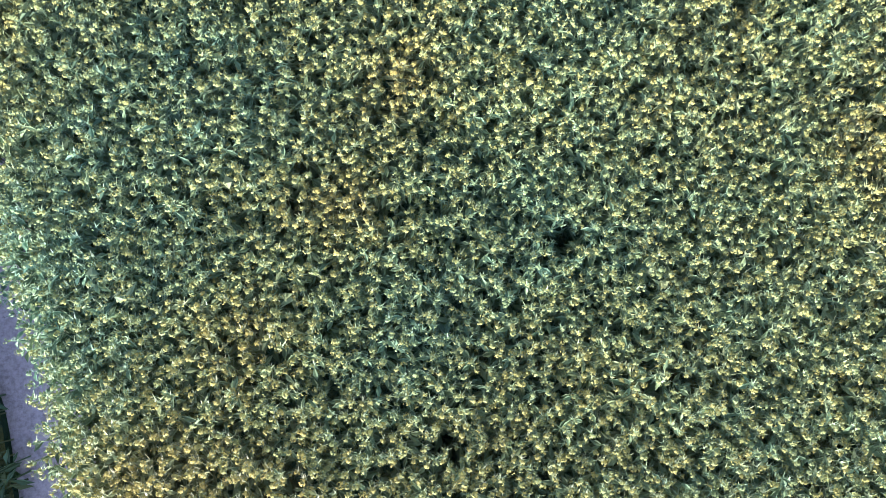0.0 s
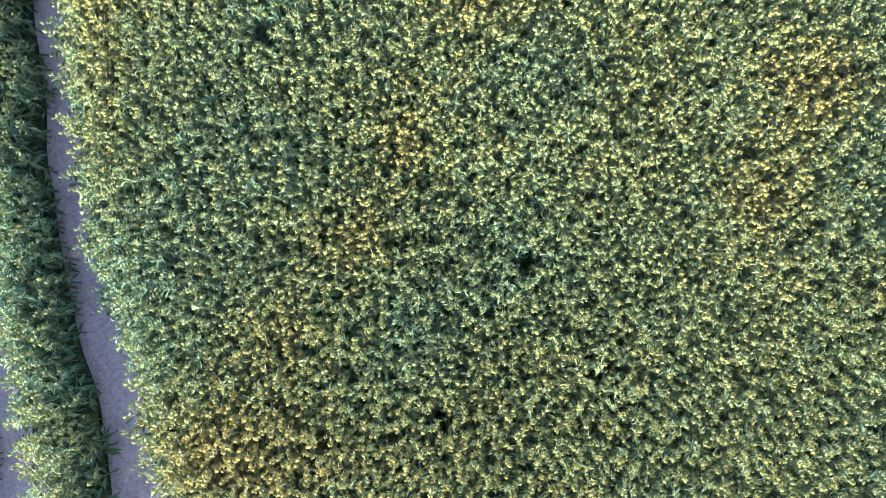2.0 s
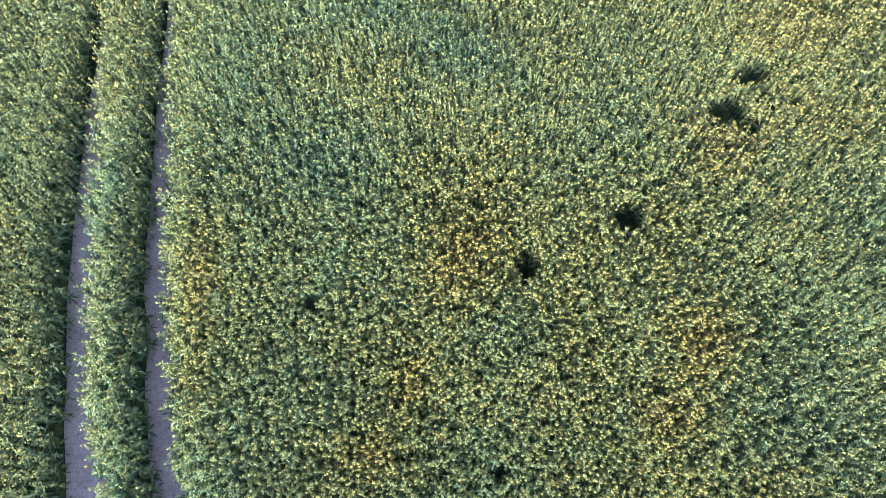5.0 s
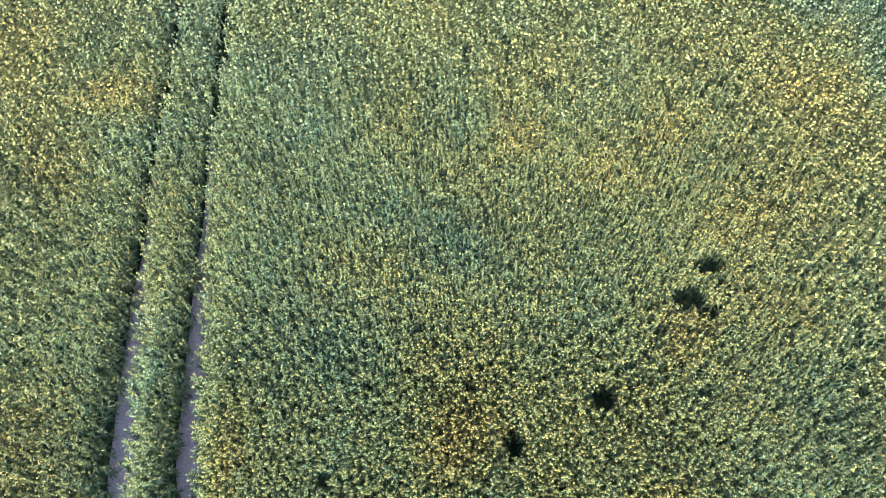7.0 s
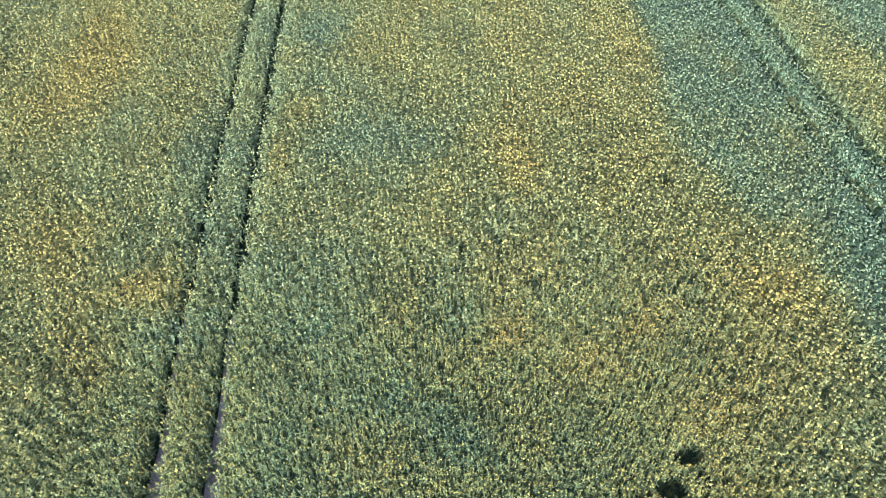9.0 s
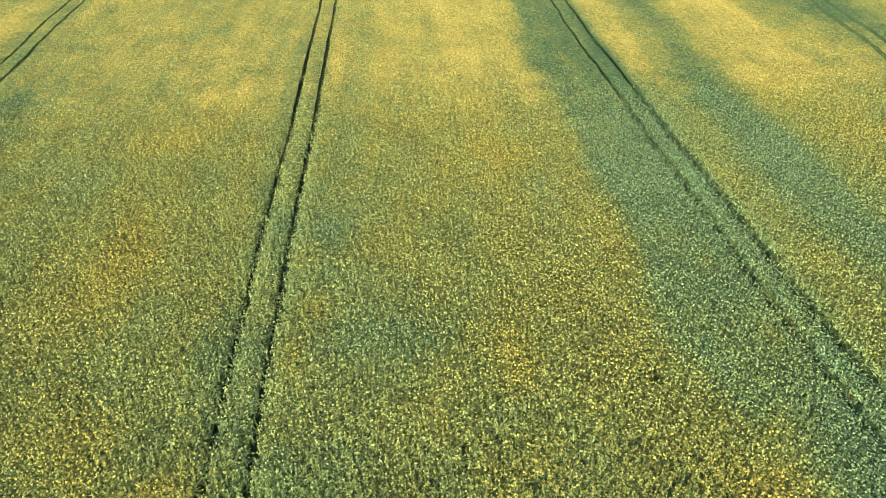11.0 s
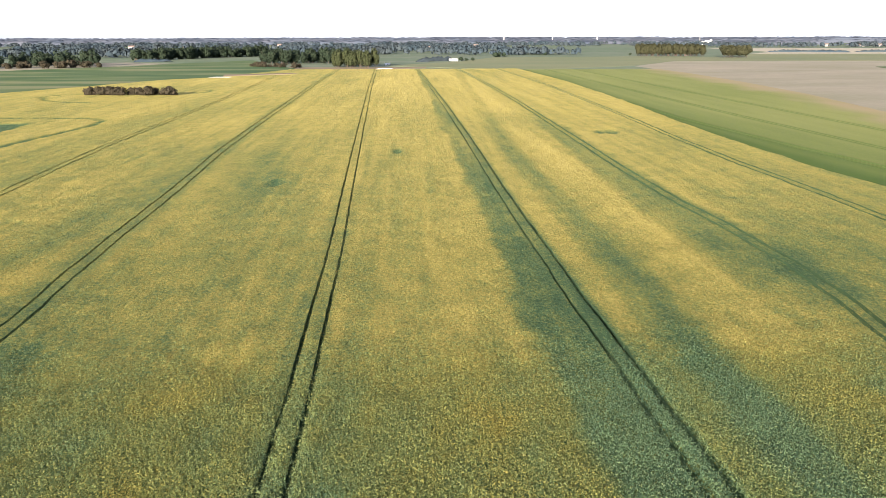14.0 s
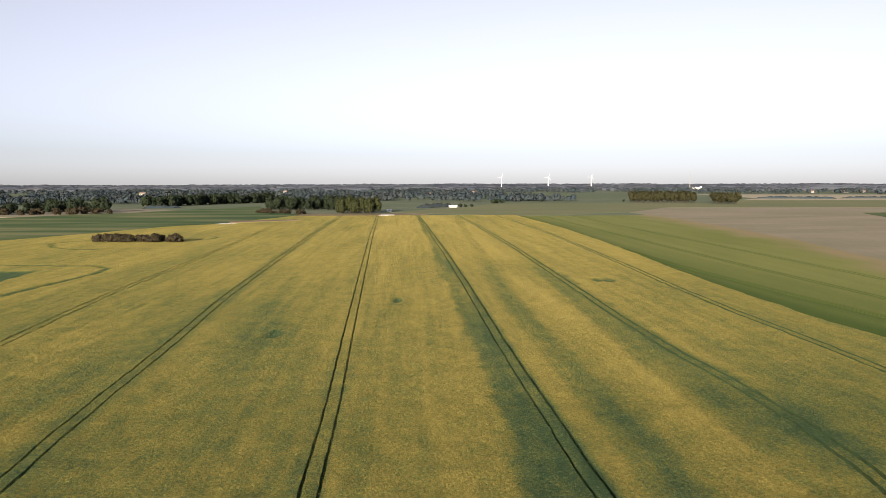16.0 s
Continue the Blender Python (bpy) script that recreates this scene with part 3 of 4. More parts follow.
def wheat():
    cuts = [lambda y: edge_right(y) + 0.3]
    for f in (line([-120, 140, 170, 232, 328, 585], [104, 100.5, 97, 92.5, 92.5, 98]), line([-120, 164, 240, 325, 585], [118, 117.3, 115.8, 116, 118]),
              line([-120, 200, 400, 585], [140, 140, 141, 142])):
        for s in (-0.5, 0.5):
            for e in (-1, 1):
                cuts.append(lambda y, f=f, s=s, e=e: f(y) + s * GAUGE + e * 0.2)
    cuts.append(lambda y: np.interp(y, [-120, 160, 241, 330, 422, 520, 640], [150, 158, 173, 192, 204, 212, 216]))
    lines = list(cuts[1:-1])

    # darker green beside each wheel track: track shade painted into the wheat
    def track_shade(X, Y):
        d = np.full(X.shape, 9.0)
        for f in lines:
            d = np.minimum(d, np.abs(X - f(Y[:, 0])[:, None]))
        return 0.3 * (1 - step(0.1, 0.6, d))

    V, F, B = crop_sheet(cuts, np.arange(-120, 600, 3.0), lambda X, Y, d: 0.52 + 0.08 * (N1(X * 0.4, Y * 0.3) - 0.5), 20, lambda X, Y: track_shade(X, Y) + 0.85 * np.exp(-np.maximum(X - edge_right(Y), 0) / 7.0) + 0.7 * np.exp(-np.maximum(X - edge_right(Y), 0) / 32.0) * (1 - step(80, 300, Y)), lambda y, k: 0 * y - 0.3)
    me = mesh_from("wheat_field", V, F, [WHEAT], smooth=True)
    at = me.attributes.new("dark_green", 'FLOAT', 'POINT')
    # negative values mark the track walls, painted dark green as shade
    at.data.foreach_set("value", np.clip(np.where(B < 0, 0.95, B), 0, 0.95).astype(np.float32))
    at = me.attributes.new("dry", 'FLOAT', 'POINT')
    inner = np.interp(V[:, 1], [-120, 160, 241, 330, 422, 520, 640], [150, 158, 173, 192, 204, 212, 216]) - V[:, 0]
    at.data.foreach_set("value", (1 - step(1, 26, inner + 16 * (N2(V[:, 0] * 0.12, V[:, 1] * 0.05) - 0.5))).astype(np.float32))
    tagged(new("wheat_field", me), "young green wheat with wheel tracks beside the rapeseed", "wheat field", kind="structure")


wheat()


# ---------------------------------------------------------------- plants
def quad(c, u, v):
    return [c - u - v, c + u - v, c + u + v, c - u + v]


def plant(r, flowers, side, pods, leaves, petal, tall=True, coarse=1.0, spread=0.036, leafy=1.0):
    """One plant as quads (4 corners each) and their materials: 0 petal, 1 pod, 2 leaf."""
    Q, M = [], []

    def unit(a, el):
        return np.array([math.cos(a) * math.cos(el), math.sin(a) * math.cos(el), math.sin(el)])

    def put(q, m):
        for t in ((q,) if len(q) == 3 else ((q[0], q[1], q[2]), (q[0], q[2], q[3]))):
            Q.append(t)
            M.append(m)

    def tuft(c, n, spread, tall=0.7):
        for i in range(n):
            a, el = r.uniform(0, 6.28), r.uniform(0.1, 1.4)
            d = unit(a, el)
            p = c + d * spread * r.uniform(0.5, 1.0) * np.array([1, 1, tall])
            w = np.cross(d, unit(r.uniform(0, 6.28), r.uniform(-0.4, 0.4)))
            w /= np.linalg.norm(w) + 1e-6
            h = np.cross(d, w)
            s = petal * r.uniform(0.75, 1.25)
            put((p - w * s - h * s * 0.6, p + w * s - h * s * 0.6, p + h * s), 0)

    def spray(c, n, down, length):
        for i in range(n):
            a, el = r.uniform(0, 6.28), r.uniform(0.15, 0.9)
            d = unit(a, el)
            p = c - np.array([0, 0, r.uniform(0.03, down)])
            e = p + d * length * r.uniform(0.6, 1.2)
            w = np.array([-math.sin(a), math.cos(a), 0]) * 0.0052 * coarse
            put([p - w, p + w, e], 1)

    top = np.array([0, 0, 1.0])
    tuft(top, flowers, spread)
    spray(top, pods, 0.20, 0.085)
    if tall:
        for a in (0, 1.57):
            w = np.array([math.cos(a), math.sin(a), 0]) * 0.006
            put([w * 2, -w * 2, top], 1)
    for k in range(side):
        a = r.uniform(0, 6.28)
        root = np.array([0, 0, r.uniform(0.55, 0.7)])
        c = np.array([math.cos(a), math.sin(a), 0]) * r.uniform(0.07, 0.15) + np.array([0, 0, r.uniform(0.82, 0.98)])
        tuft(c, (flowers + 1) // 2 if flowers > 1 else 0, 0.85 * spread)
        spray(c, pods // 2, 0.14, 0.08)
        w = np.array([-math.sin(a), math.cos(a), 0]) * 0.007
        put([root - w, root + w, c], 1)
    for k in range(leaves):
        a, el = r.uniform(0, 6.28), r.uniform(-0.5, 0.5)
        d = unit(a, el)
        z = r.uniform(0.45, 0.90)
        p = np.array([0, 0, z])
        length = leafy * r.uniform(0.10, 0.19) * (1.25 - 0.6 * z)
        w = np.array([-math.sin(a), math.cos(a), r.uniform(-0.3, 0.3)]) * length * 0.17
        m = p + d * length * 0.55
        e = p + d * length + np.array([0, 0, -0.35 * length])
        put([p, m + w, e, m - w] if coarse < 2 else [p - w, p + w, e], 2)
    return np.array(Q), np.array(M)


def sow(name, x, y, make, levels, kinds, size=1.0, petals=PETAL, pods=POD, leafy=LEAF):
    """Plants at the places x, y, as one mesh: templates for each level of bloom, turned, leaned and scaled."""
    share = bloom(x, y)
    bl = np.clip(0.5 + 1.65 * (share - 0.44) + rng.normal(0, 0.14, len(x)), 0, 0.999)
    lev = (bl * levels).astype(int)
    kind = rng.integers(0, kinds, len(x))
    tone = rng.random(len(x))
    VV, MM, TT, BB = [], [], [], []
    for L in range(levels):
        for k in range(kinds):
            sel = np.nonzero((lev == L) & (kind == k))[0]
            if not len(sel):
                continue
            q, m = make(np.random.default_rng(100 * L + k), (L + 0.5) / levels)
            n = len(sel)
            a = rng.uniform(0, 6.283, n)
            s = rng.uniform(0.85, 1.15, n) * size
            hz = 1.02 + rng.normal(0, 0.07, n) + 0.16 * (N3(x[sel] * 0.5, y[sel] * 0.35) - 0.5)
            d = track_distance(x[sel], y[sel])
            hz = hz * (1 - (0.20 - 0.17 * step(7, 13, y[sel])) * (1 - step(0.2, 0.85, d)))
            lx, ly = rng.normal(0, 0.05, n), rng.normal(0, 0.05, n)
            P = q.reshape(-1, 3)
            c, sn = np.cos(a), np.sin(a)
            X = (P[None, :, 0] * c[:, None] - P[None, :, 1] * sn[:, None]) * s[:, None]
            Y = (P[None, :, 0] * sn[:, None] + P[None, :, 1] * c[:, None]) * s[:, None]
            Z = 1.0 * hz[:, None] + (P[None, :, 2] - 1.0) * s[:, None]
            Z = np.maximum(Z, 0.02)
            X = X + x[sel][:, None] + lx[:, None] * Z
            Y = Y + y[sel][:, None] + ly[:, None] * Z
            VV.append(np.stack([X, Y, Z], -1).reshape(-1, 3))
            MM.append(np.tile(m, n))
            TT.append(np.repeat(tone[sel], len(P)))
            BB.append(np.repeat(share[sel], len(P)))
    V = np.concatenate(VV)
    me = mesh_from(name, V, np.arange(len(V)).reshape(-1, 3), [petals, pods, leafy], np.concatenate(MM))
    for key, rows in (("tone", TT), ("bloom", BB)):
        at = me.attributes.new(key, 'FLOAT', 'POINT')
        at.data.foreach_set("value", np.concatenate(rows).astype(np.float32))
    ob = part(name, me, None, CROP)
    ob["kind"] = "stuff"
    return ob


def places(x0, x1, y0, y1, per_m2, keep_out):
    s = per_m2 ** -0.5
    x, y = np.meshgrid(np.arange(x0, x1, s), np.arange(y0, y1, s))
    x[1::2] += s / 2
    x, y = x.ravel(), y.ravel()
    n = len(x)
    x, y = x + rng.uniform(-0.36, 0.36, n) * s, y + rng.uniform(-0.36, 0.36, n) * s
    ok = ~keep_out(x, y)
    d = track_distance(x, y)
    ok &= d > track_half(y) * (0.65 + 0.7 * N4(y * 0.9, x * 0.8)) - 0.09 + 0.34 * rng.random(n) ** 1.5
    for side, wide in ((0.5, 0.2), (-0.5, 0.13)):
        ok &= (np.abs(x - TRAMS[3](y) - side * GAUGE) > wide + 0.16 * rng.random(n)) | (y > 62)
    ok &= bare(x, y) < 0.45 + 0.3 * rng.random(n)
    ok &= (x > edge_left(y)) & (x < edge_right(y))
    return x[ok], y[ok]


def in_close(x, y):
    x, y = x + rng.normal(0, 0.6, x.shape), y + rng.normal(0, 0.8, x.shape)
    return (x > -8) & (x < 6) & (y > -5) & (y < 6.5)


def in_near(x, y):
    x, y = x + rng.normal(0, 1.6, x.shape), y + rng.normal(0, 2.6, x.shape)
    return (x > -13) & (x < 11) & (y > -6) & (y < 16)


def in_middle(x, y):
    return (y > -1) & (y < 62) & (np.abs(x - 2) < 14 + 0.46 * np.maximum(y, 0))


def close_plant(r, b):
    return plant(r, round(9 + 10 * b), 1, 9, 6, 0.0145, coarse=1.3, spread=0.047, leafy=1.3)


def near_plant(r, b):
    return plant(r, round(3.5 + 4.5 * b), 1, 4, 5, 0.0205, coarse=2.0, spread=0.042, leafy=1.25)


def middle_plant(r, b):
    return plant(r, round(2.6 + 2 * b), 0, 0, 4, 0.047, False, 3.2, spread=0.04, leafy=1.75)


def far_clump(r, b):
    """Several heads together, with the leaves between them."""
    Q = []
    for i in range(5):
        p = np.array([r.uniform(-0.24, 0.24), r.uniform(-0.24, 0.24), r.uniform(0.86, 1.02)])
        a = r.uniform(0, 6.28)
        u = np.array([math.cos(a), math.sin(a), r.uniform(-0.3, 0.3)]) * r.uniform(0.035, 0.06)
        v = np.array([-math.sin(a), math.cos(a), r.uniform(0.1, 0.8)]) * r.uniform(0.05, 0.085)
        Q.append((p - u, p + u, p + v))
    return np.array(Q), np.zeros(len(Q), int)


gx, gy = places(-10, 8, -7, 8.5, 104, lambda x, y: ~in_close(x, y))
sow("close_plants", gx, gy, close_plant, 5, 7)
gx, gy = places(-18, 16, -8, 24, 74, lambda x, y: in_close(x, y) | ~in_near(x, y))
sow("near_plants", gx, gy, near_plant, 5, 7)
gx, gy = places(-36, 42, -9, 62, 50, lambda x, y: in_near(x, y) | ~in_middle(x, y) | (rng.random(len(x)) < step(40, 62, y)))
sow("middle_plants", gx, gy, middle_plant, 4, 6, petals=SMALL_HEAD, pods=SMALL_LEAF, leafy=SMALL_LEAF)
for part_name, (y0, y1), per, size in (("outer_clumps", (34, 90), 10, 1.0), ("far_clumps", (90, 165), 3.2, 1.6), ("distant_clumps", (165, 300), 0.9, 2.5), ("last_clumps", (300, 600), 0.2, 4.0)):
    gx, gy = places(-100, 96, y0, y1, per, lambda x, y: (rng.random(len(x)) < grown(x, y)) | (np.abs(x) > 18 + 0.62 * y))
    sow(part_name, gx, gy, far_clump, 1, 8, size, petals=CLUMP)


# ---------------------------------------------------------------- trees
def crown_mesh(name, r, w, h, z0, n, leaf, mat, lumps=7):
    """A crown of many small leaf clumps that lie round several uneven lumps."""
    cs = [(r.uniform(-0.3, 0.3) * w, r.uniform(-0.3, 0.3) * w, z0 + h * r.uniform(0.2, 0.8), r.uniform(0.22, 0.4)) for _ in range(lumps)]
    cs[0] = (0, 0, z0 + 0.55 * h, 0.42)
    Q = []
    for i in range(n):
        cx, cy, cz, k = cs[int(r.integers(0, lumps))]
        d = r.normal(0, 1, 3)
        d /= np.linalg.norm(d)
        p = np.array([cx, cy, cz]) + d * np.array([w * k, w * k, h * k * 0.9]) * r.uniform(0.75, 1.08)
        p[2] = max(p[2], z0 * 0.7)
        face = d + 0.25 * r.normal(0, 1, 3)
        u = np.cross(face, r.normal(0, 1, 3))
        u /= np.linalg.norm(u) + 1e-6
        v = np.cross(face, u)
        v /= np.linalg.norm(v) + 1e-6
        s = leaf * r.uniform(0.6, 1.4)
        Q.append(quad(p, u * s, v * s * 0.8))
    V = np.array(Q).reshape(-1, 3)
    return mesh_from(name, V, np.arange(len(V)).reshape(-1, 4), [mat])


def trunk_mesh(r, h, rad):
    bm = bmesh.new()

    def limb(a, b, r0, r1):
        a, b = Vector(a), Vector(b)
        m = bmesh.ops.create_cone(bm, cap_ends=True, segments=7, radius1=r0, radius2=r1, depth=(b - a).length)
        q = (b - a).to_track_quat('Z', 'Y').to_matrix().to_4x4()
        bmesh.ops.transform(bm, matrix=Matrix.Translation((a + b) / 2) @ q, verts=m["verts"])
    limb((0, 0, -0.1), (0.1, 0.05, h * 0.75), rad, rad * 0.35)
    for i in range(5):
        a = r.uniform(0, 6.28)
        z = h * r.uniform(0.3, 0.6)
        e = h * r.uniform(0.15, 0.28)
        limb((0.05, 0.02, z), (e * math.cos(a), e * math.sin(a), z + e * 0.9), rad * 0.4, rad * 0.12)
    return bm


def tree(name, seed, h, w, mat, label, leaf=0.55, n=900, clear=0.22, category="tree"):
    r = np.random.default_rng(seed)
    ob = new(name)
    part("trunk", trunk_mesh(r, h, 0.018 * h + 0.06), BARK, ob)
    part("crown", crown_mesh("crown", r, w, h * (1 - clear), h * clear, n, leaf, mat), mat, ob)
    return tagged(ob, label, category)


def plant_row(models, spots, group):
    r = np.random.default_rng(len(spots) + 11)
    for i, (x, y, s) in enumerate(spots):
        m = models[i % len(models)]
        base = pose(x, y, 0, 0, 0, float(r.uniform(0, 360)))
        if i < len(models):
            m.matrix_basis = base
            ob = m
        else:
            ob = copy_thing(m, base)
        ob.scale = (s, s, s)
        ob["group"] = group


def spots(n, x0, y0, x1, y1, jit, s0, s1, seed):
    r = np.random.default_rng(seed)
    t = (np.arange(n) + r.uniform(-0.3, 0.3, n)) / max(1, n - 1)
    return [(x0 + (x1 - x0) * k + r.uniform(-jit, jit), y0 + (y1 - y0) * k + r.uniform(-jit, jit), r.uniform(s0, s1)) for k in t]


grove_trees = [tree("tree", 20 + i, 17, 7.5, CROWN_FRONTLIT, "tall broad-leaved tree with bare lower trunk in a grove", 0.75, 560, 0.2) for i in range(3)]
plant_row(grove_trees, spots(64, 330, 1000, 412, 985, 6, 0.85, 1.08, 1), "grove beyond the fallow field")
grove_b = [tree("tree", 30 + i, 15, 10, CROWN_FRONTLIT, "broad-leaved tree in a small grove", 0.9, 360, 0.25) for i in range(2)]
plant_row(grove_b, spots(14, 415, 915, 439, 915, 6, 0.75, 1.05, 2), "small grove")
wood = [tree("tree", 40 + i, 17, 9, CROWN, "dark green tree at the edge of a copse", 0.7, 520, 0.02) for i in range(3)]
plant_row(wood, spots(46, -142, 762, -72, 775, 13, 0.6, 1.0, 4), "dark copse behind the field")
fresh = [tree("tree", 45 + i, 16, 7.5, CROWN_FRESH, "olive green tree with a visible trunk in a small copse", 0.6, 520, 0.12) for i in range(3)]
plant_row(fresh, spots(40, -66, 672, -28, 668, 6, 0.6, 0.95, 3), "small copse behind the field")
scrub = [tree("shrub", 50 + i, 5.2, 6.5, CROWN_BROWN, "low reddish-brown shrub in a field thicket", 0.32, 520, 0.03, "shrub") for i in range(3)]
plant_row(scrub, spots(16, -149, 345, -110, 341, 2.2, 0.75, 1.05, 5), "thicket in the field")
side = [tree("tree", 60 + i, 13, 10, CROWN, "dark green tree in a dense hedge belt", 0.75, 460, 0.02) for i in range(3)]
plant_row(side, spots(26, -440, 690, -300, 715, 18, 0.6, 1.15, 6) + spots(80, -316, 880, -200, 1075, 10, 0.7, 1.15, 7), "hedge belt")


def wood_band(x0, y0, x1, y1, depth, h, r, seg=5.0, low=0.45):
    """A belt of trees far off: a lumpy, rounded strip with an uneven top. Returns vertices and quads."""
    a, b = np.array([x0, y0]), np.array([x1, y1])
    length = np.linalg.norm(b - a)
    n = max(4, int(length / seg))
    d = (b - a) / length
    nrm = np.array([-d[1], d[0]])
    prof = [(0.0, 0.0), (0.0, 0.45), (0.12, 0.78), (0.35, 1.0), (0.7, 0.95), (1.0, 0.6), (1.0, 0.0)]
    V = np.zeros((n + 1, len(prof), 3))
    for k, (u, z) in enumerate(prof):
        for i in range(n + 1):
            t = i / n
            end = min(1, 6 * t, 6 * (1 - t)) ** 0.5
            p = a + d * length * t + nrm * (u * depth + r.normal(0, 0.12 * depth))
            V[i, k] = (p[0], p[1], max(0, z * h * end * r.uniform(low, 1.15)))
    q = np.arange((n + 1) * len(prof)).reshape(n + 1, len(prof))
    F = np.stack([q[:-1, :-1], q[1:, :-1], q[1:, 1:], q[:-1, 1:]], -1).reshape(-1, 4)
    return V.reshape(-1, 3), F


def scattered_woods(name, label, mat, near, far, rows, seed, hmin, hmax, least):
    """Belts and clumps of far trees, each tree an uneven crown of leaf clumps down to the ground."""
    r = np.random.default_rng(seed)
    VV = []
    for i in range(rows):
        d = near + (far - near) * r.random() ** 1.2
        a = r.uniform(-0.70, 0.72)
        x, y = d * math.sin(a), d * math.cos(a)
        if (x > 220 and d < 1900) or N4(np.array([x * 0.004 + 20]), np.array([y * 0.003]))[0] < least:
            continue
        n = int(r.integers(2, 12))
        slope = r.uniform(-0.5, 0.5)
        for j in range(n):
            h = r.uniform(hmin, hmax)
            w = h * r.uniform(0.4, 0.65)
            m = 40
            D = r.normal(0, 1, (m, 3))
            D[:, 2] = np.abs(D[:, 2]) * 1.1 - 0.35
            D /= np.linalg.norm(D, axis=1)[:, None]
            P = D * np.array([w, w, h * 0.58]) * r.uniform(0.75, 1.1, (m, 1)) + np.array([x + j * w * 1.3, y + j * w * slope + r.normal(0, 4), h * 0.42])
            P[:, 2] = np.maximum(P[:, 2], 0.4)
            face = D + 0.08 * r.normal(0, 1, (m, 3))
            U = np.cross(face, r.normal(0, 1, (m, 3)))
            U /= np.linalg.norm(U, axis=1)[:, None] + 1e-6
            W = np.cross(face, U)
            W /= np.linalg.norm(W, axis=1)[:, None] + 1e-6
            s = h * r.uniform(0.09, 0.15, (m, 1))
            VV.append(np.stack([P - U * s - W * s, P + U * s - W * s, P + U * s + W * s, P - U * s + W * s], 1).reshape(-1, 3))
    V = np.concatenate(VV)
    tagged(new(name, mesh_from(name, V, np.arange(len(V)).reshape(-1, 4), [mat])), label, "woods", kind="stuff")


def far_woods(name, label, mat, near, far, count, seed, hmin, hmax, least):
    r = np.random.default_rng(seed)
    VV, FF, base = [], [], 0
    for i in range(count):
        d = near + (far - near) * (i + r.random()) / count
        a = r.uniform(-0.72, 0.74)
        x, y = d * math.sin(a), d * math.cos(a)
        w = r.uniform(40, 220) * (0.5 + d / 2500)
        if N4(np.array([x * 0.003 + 20]), np.array([y * 0.002]))[0] < least or (x > 220 and d < 1900):
            continue
        V, F = wood_band(x - w / 2, y + r.uniform(-40, 40), x + w / 2, y + r.uniform(-40, 40), r.uniform(10, 40), r.uniform(hmin, hmax) * d / far, r, 4.0 + d / 500, 0.85)
        VV.append(V)
        FF.append(F + base)
        base += len(V)
    tagged(new(name, mesh_from(name, np.concatenate(VV), np.concatenate(FF), [mat], smooth=True)), label, "woods", kind="stuff")


scattered_woods("far_woods", "scattered woods and hedges in the distance, blue haze painted into their leaves", HAZED_LEAF, 1080, 2600, 620, 9, 6, 13, 0.14)
far_woods("horizon_woods", "woods along the horizon, blue-grey haze painted into their leaves", DISTANT_HAZED_LEAF, 2400, 4700, 420, 10, 19, 23, 0.12)


# ---------------------------------------------------------------- far fields, pads, hedges
slab("straw_field", [(543, 1108), (640, 1230), (700, 1660), (1104, 1560), (1300, 1300), (1000, 1060)], 0.1, STRAW, "pale straw-coloured far field", "field")
slab("right_meadow", [(301, 791), (330, 984), (450, 940), (545, 1106), (1000, 1058), (1200, 900), (901, 761)], 0.1, MEADOW, "far green meadow behind the fallow field", "field")
slab("grass_wedge", [(392, 545), (428, 632), (470, 640), (520, 560)], 0.25, WHEAT_DARK, "dark green wedge of grass in the fallow field", "grass")
# raised above the crop so that the strip shows from the camera
slab("earth_strip", [(-124, 500), (-77, 528), (-84, 540), (-128, 520)], 1.25, EARTH, "brown earth strip cutting into the crop, raised to fit the camera's view", "earth")
slab("gravel_pad", [(-131, 484), (-117, 485), (-115, 494), (-128, 496)], 1.0, PALE, "pale gravel pad at the edge of the crop", "gravel")
slab("gravel_turning", [(-23, 606), (-10.5, 606), (-9.5, 620), (-21, 620)], 1.0, PALE, "pale gravel turning place behind the crop", "gravel")
slab("brown_margin", [(-140, 625), (-30, 622), (20, 640), (20, 665), (-60, 660), (-150, 680)], 0.1, EARTH, "brown weedy margin behind the crop", "earth")
slab("left_margin", [(-430, 600), (-335, 606), (-260, 700), (-240, 760), (-300, 800), (-460, 640)], 0.5, FALLOW, "dry grass margin before the hedge belt", "grass")


def hedge(x0, y0, x1, y1, depth, h, seed, mat, label, seg=3.0):
    V, F = wood_band(x0, y0, x1, y1, depth, h, np.random.default_rng(seed), seg)
    tagged(new("hedge", mesh_from("hedge", V, F, [mat])), label, "hedge", group="hedges")


hedge(624, 1212, 752, 1178, 8, 4.5, 70, HAZED_LEAF, "low dark hedge along a far straw field")
hedge(775, 1205, 960, 1160, 8, 4.5, 71, HAZED_LEAF, "low dark hedge along a far straw field")
hedge(-300, 820, -262, 838, 9, 3.5, 72, HAZED_LEAF, "dense low hedge before the tree belt")
hedge(20, 800, 60, 842, 8, 5, 73, HAZED_LEAF, "scrubby hedge in the far meadow")


# ---------------------------------------------------------------- buildings and masts
def box(bm, x0, x1, y0, y1, z0, z1):
    m = bmesh.ops.create_cube(bm, size=1)
    bmesh.ops.transform(bm, matrix=Matrix.Translation(((x0 + x1) / 2, (y0 + y1) / 2, (z0 + z1) / 2)) @ Matrix.Diagonal((x1 - x0, y1 - y0, z1 - z0, 1)), verts=m["verts"])


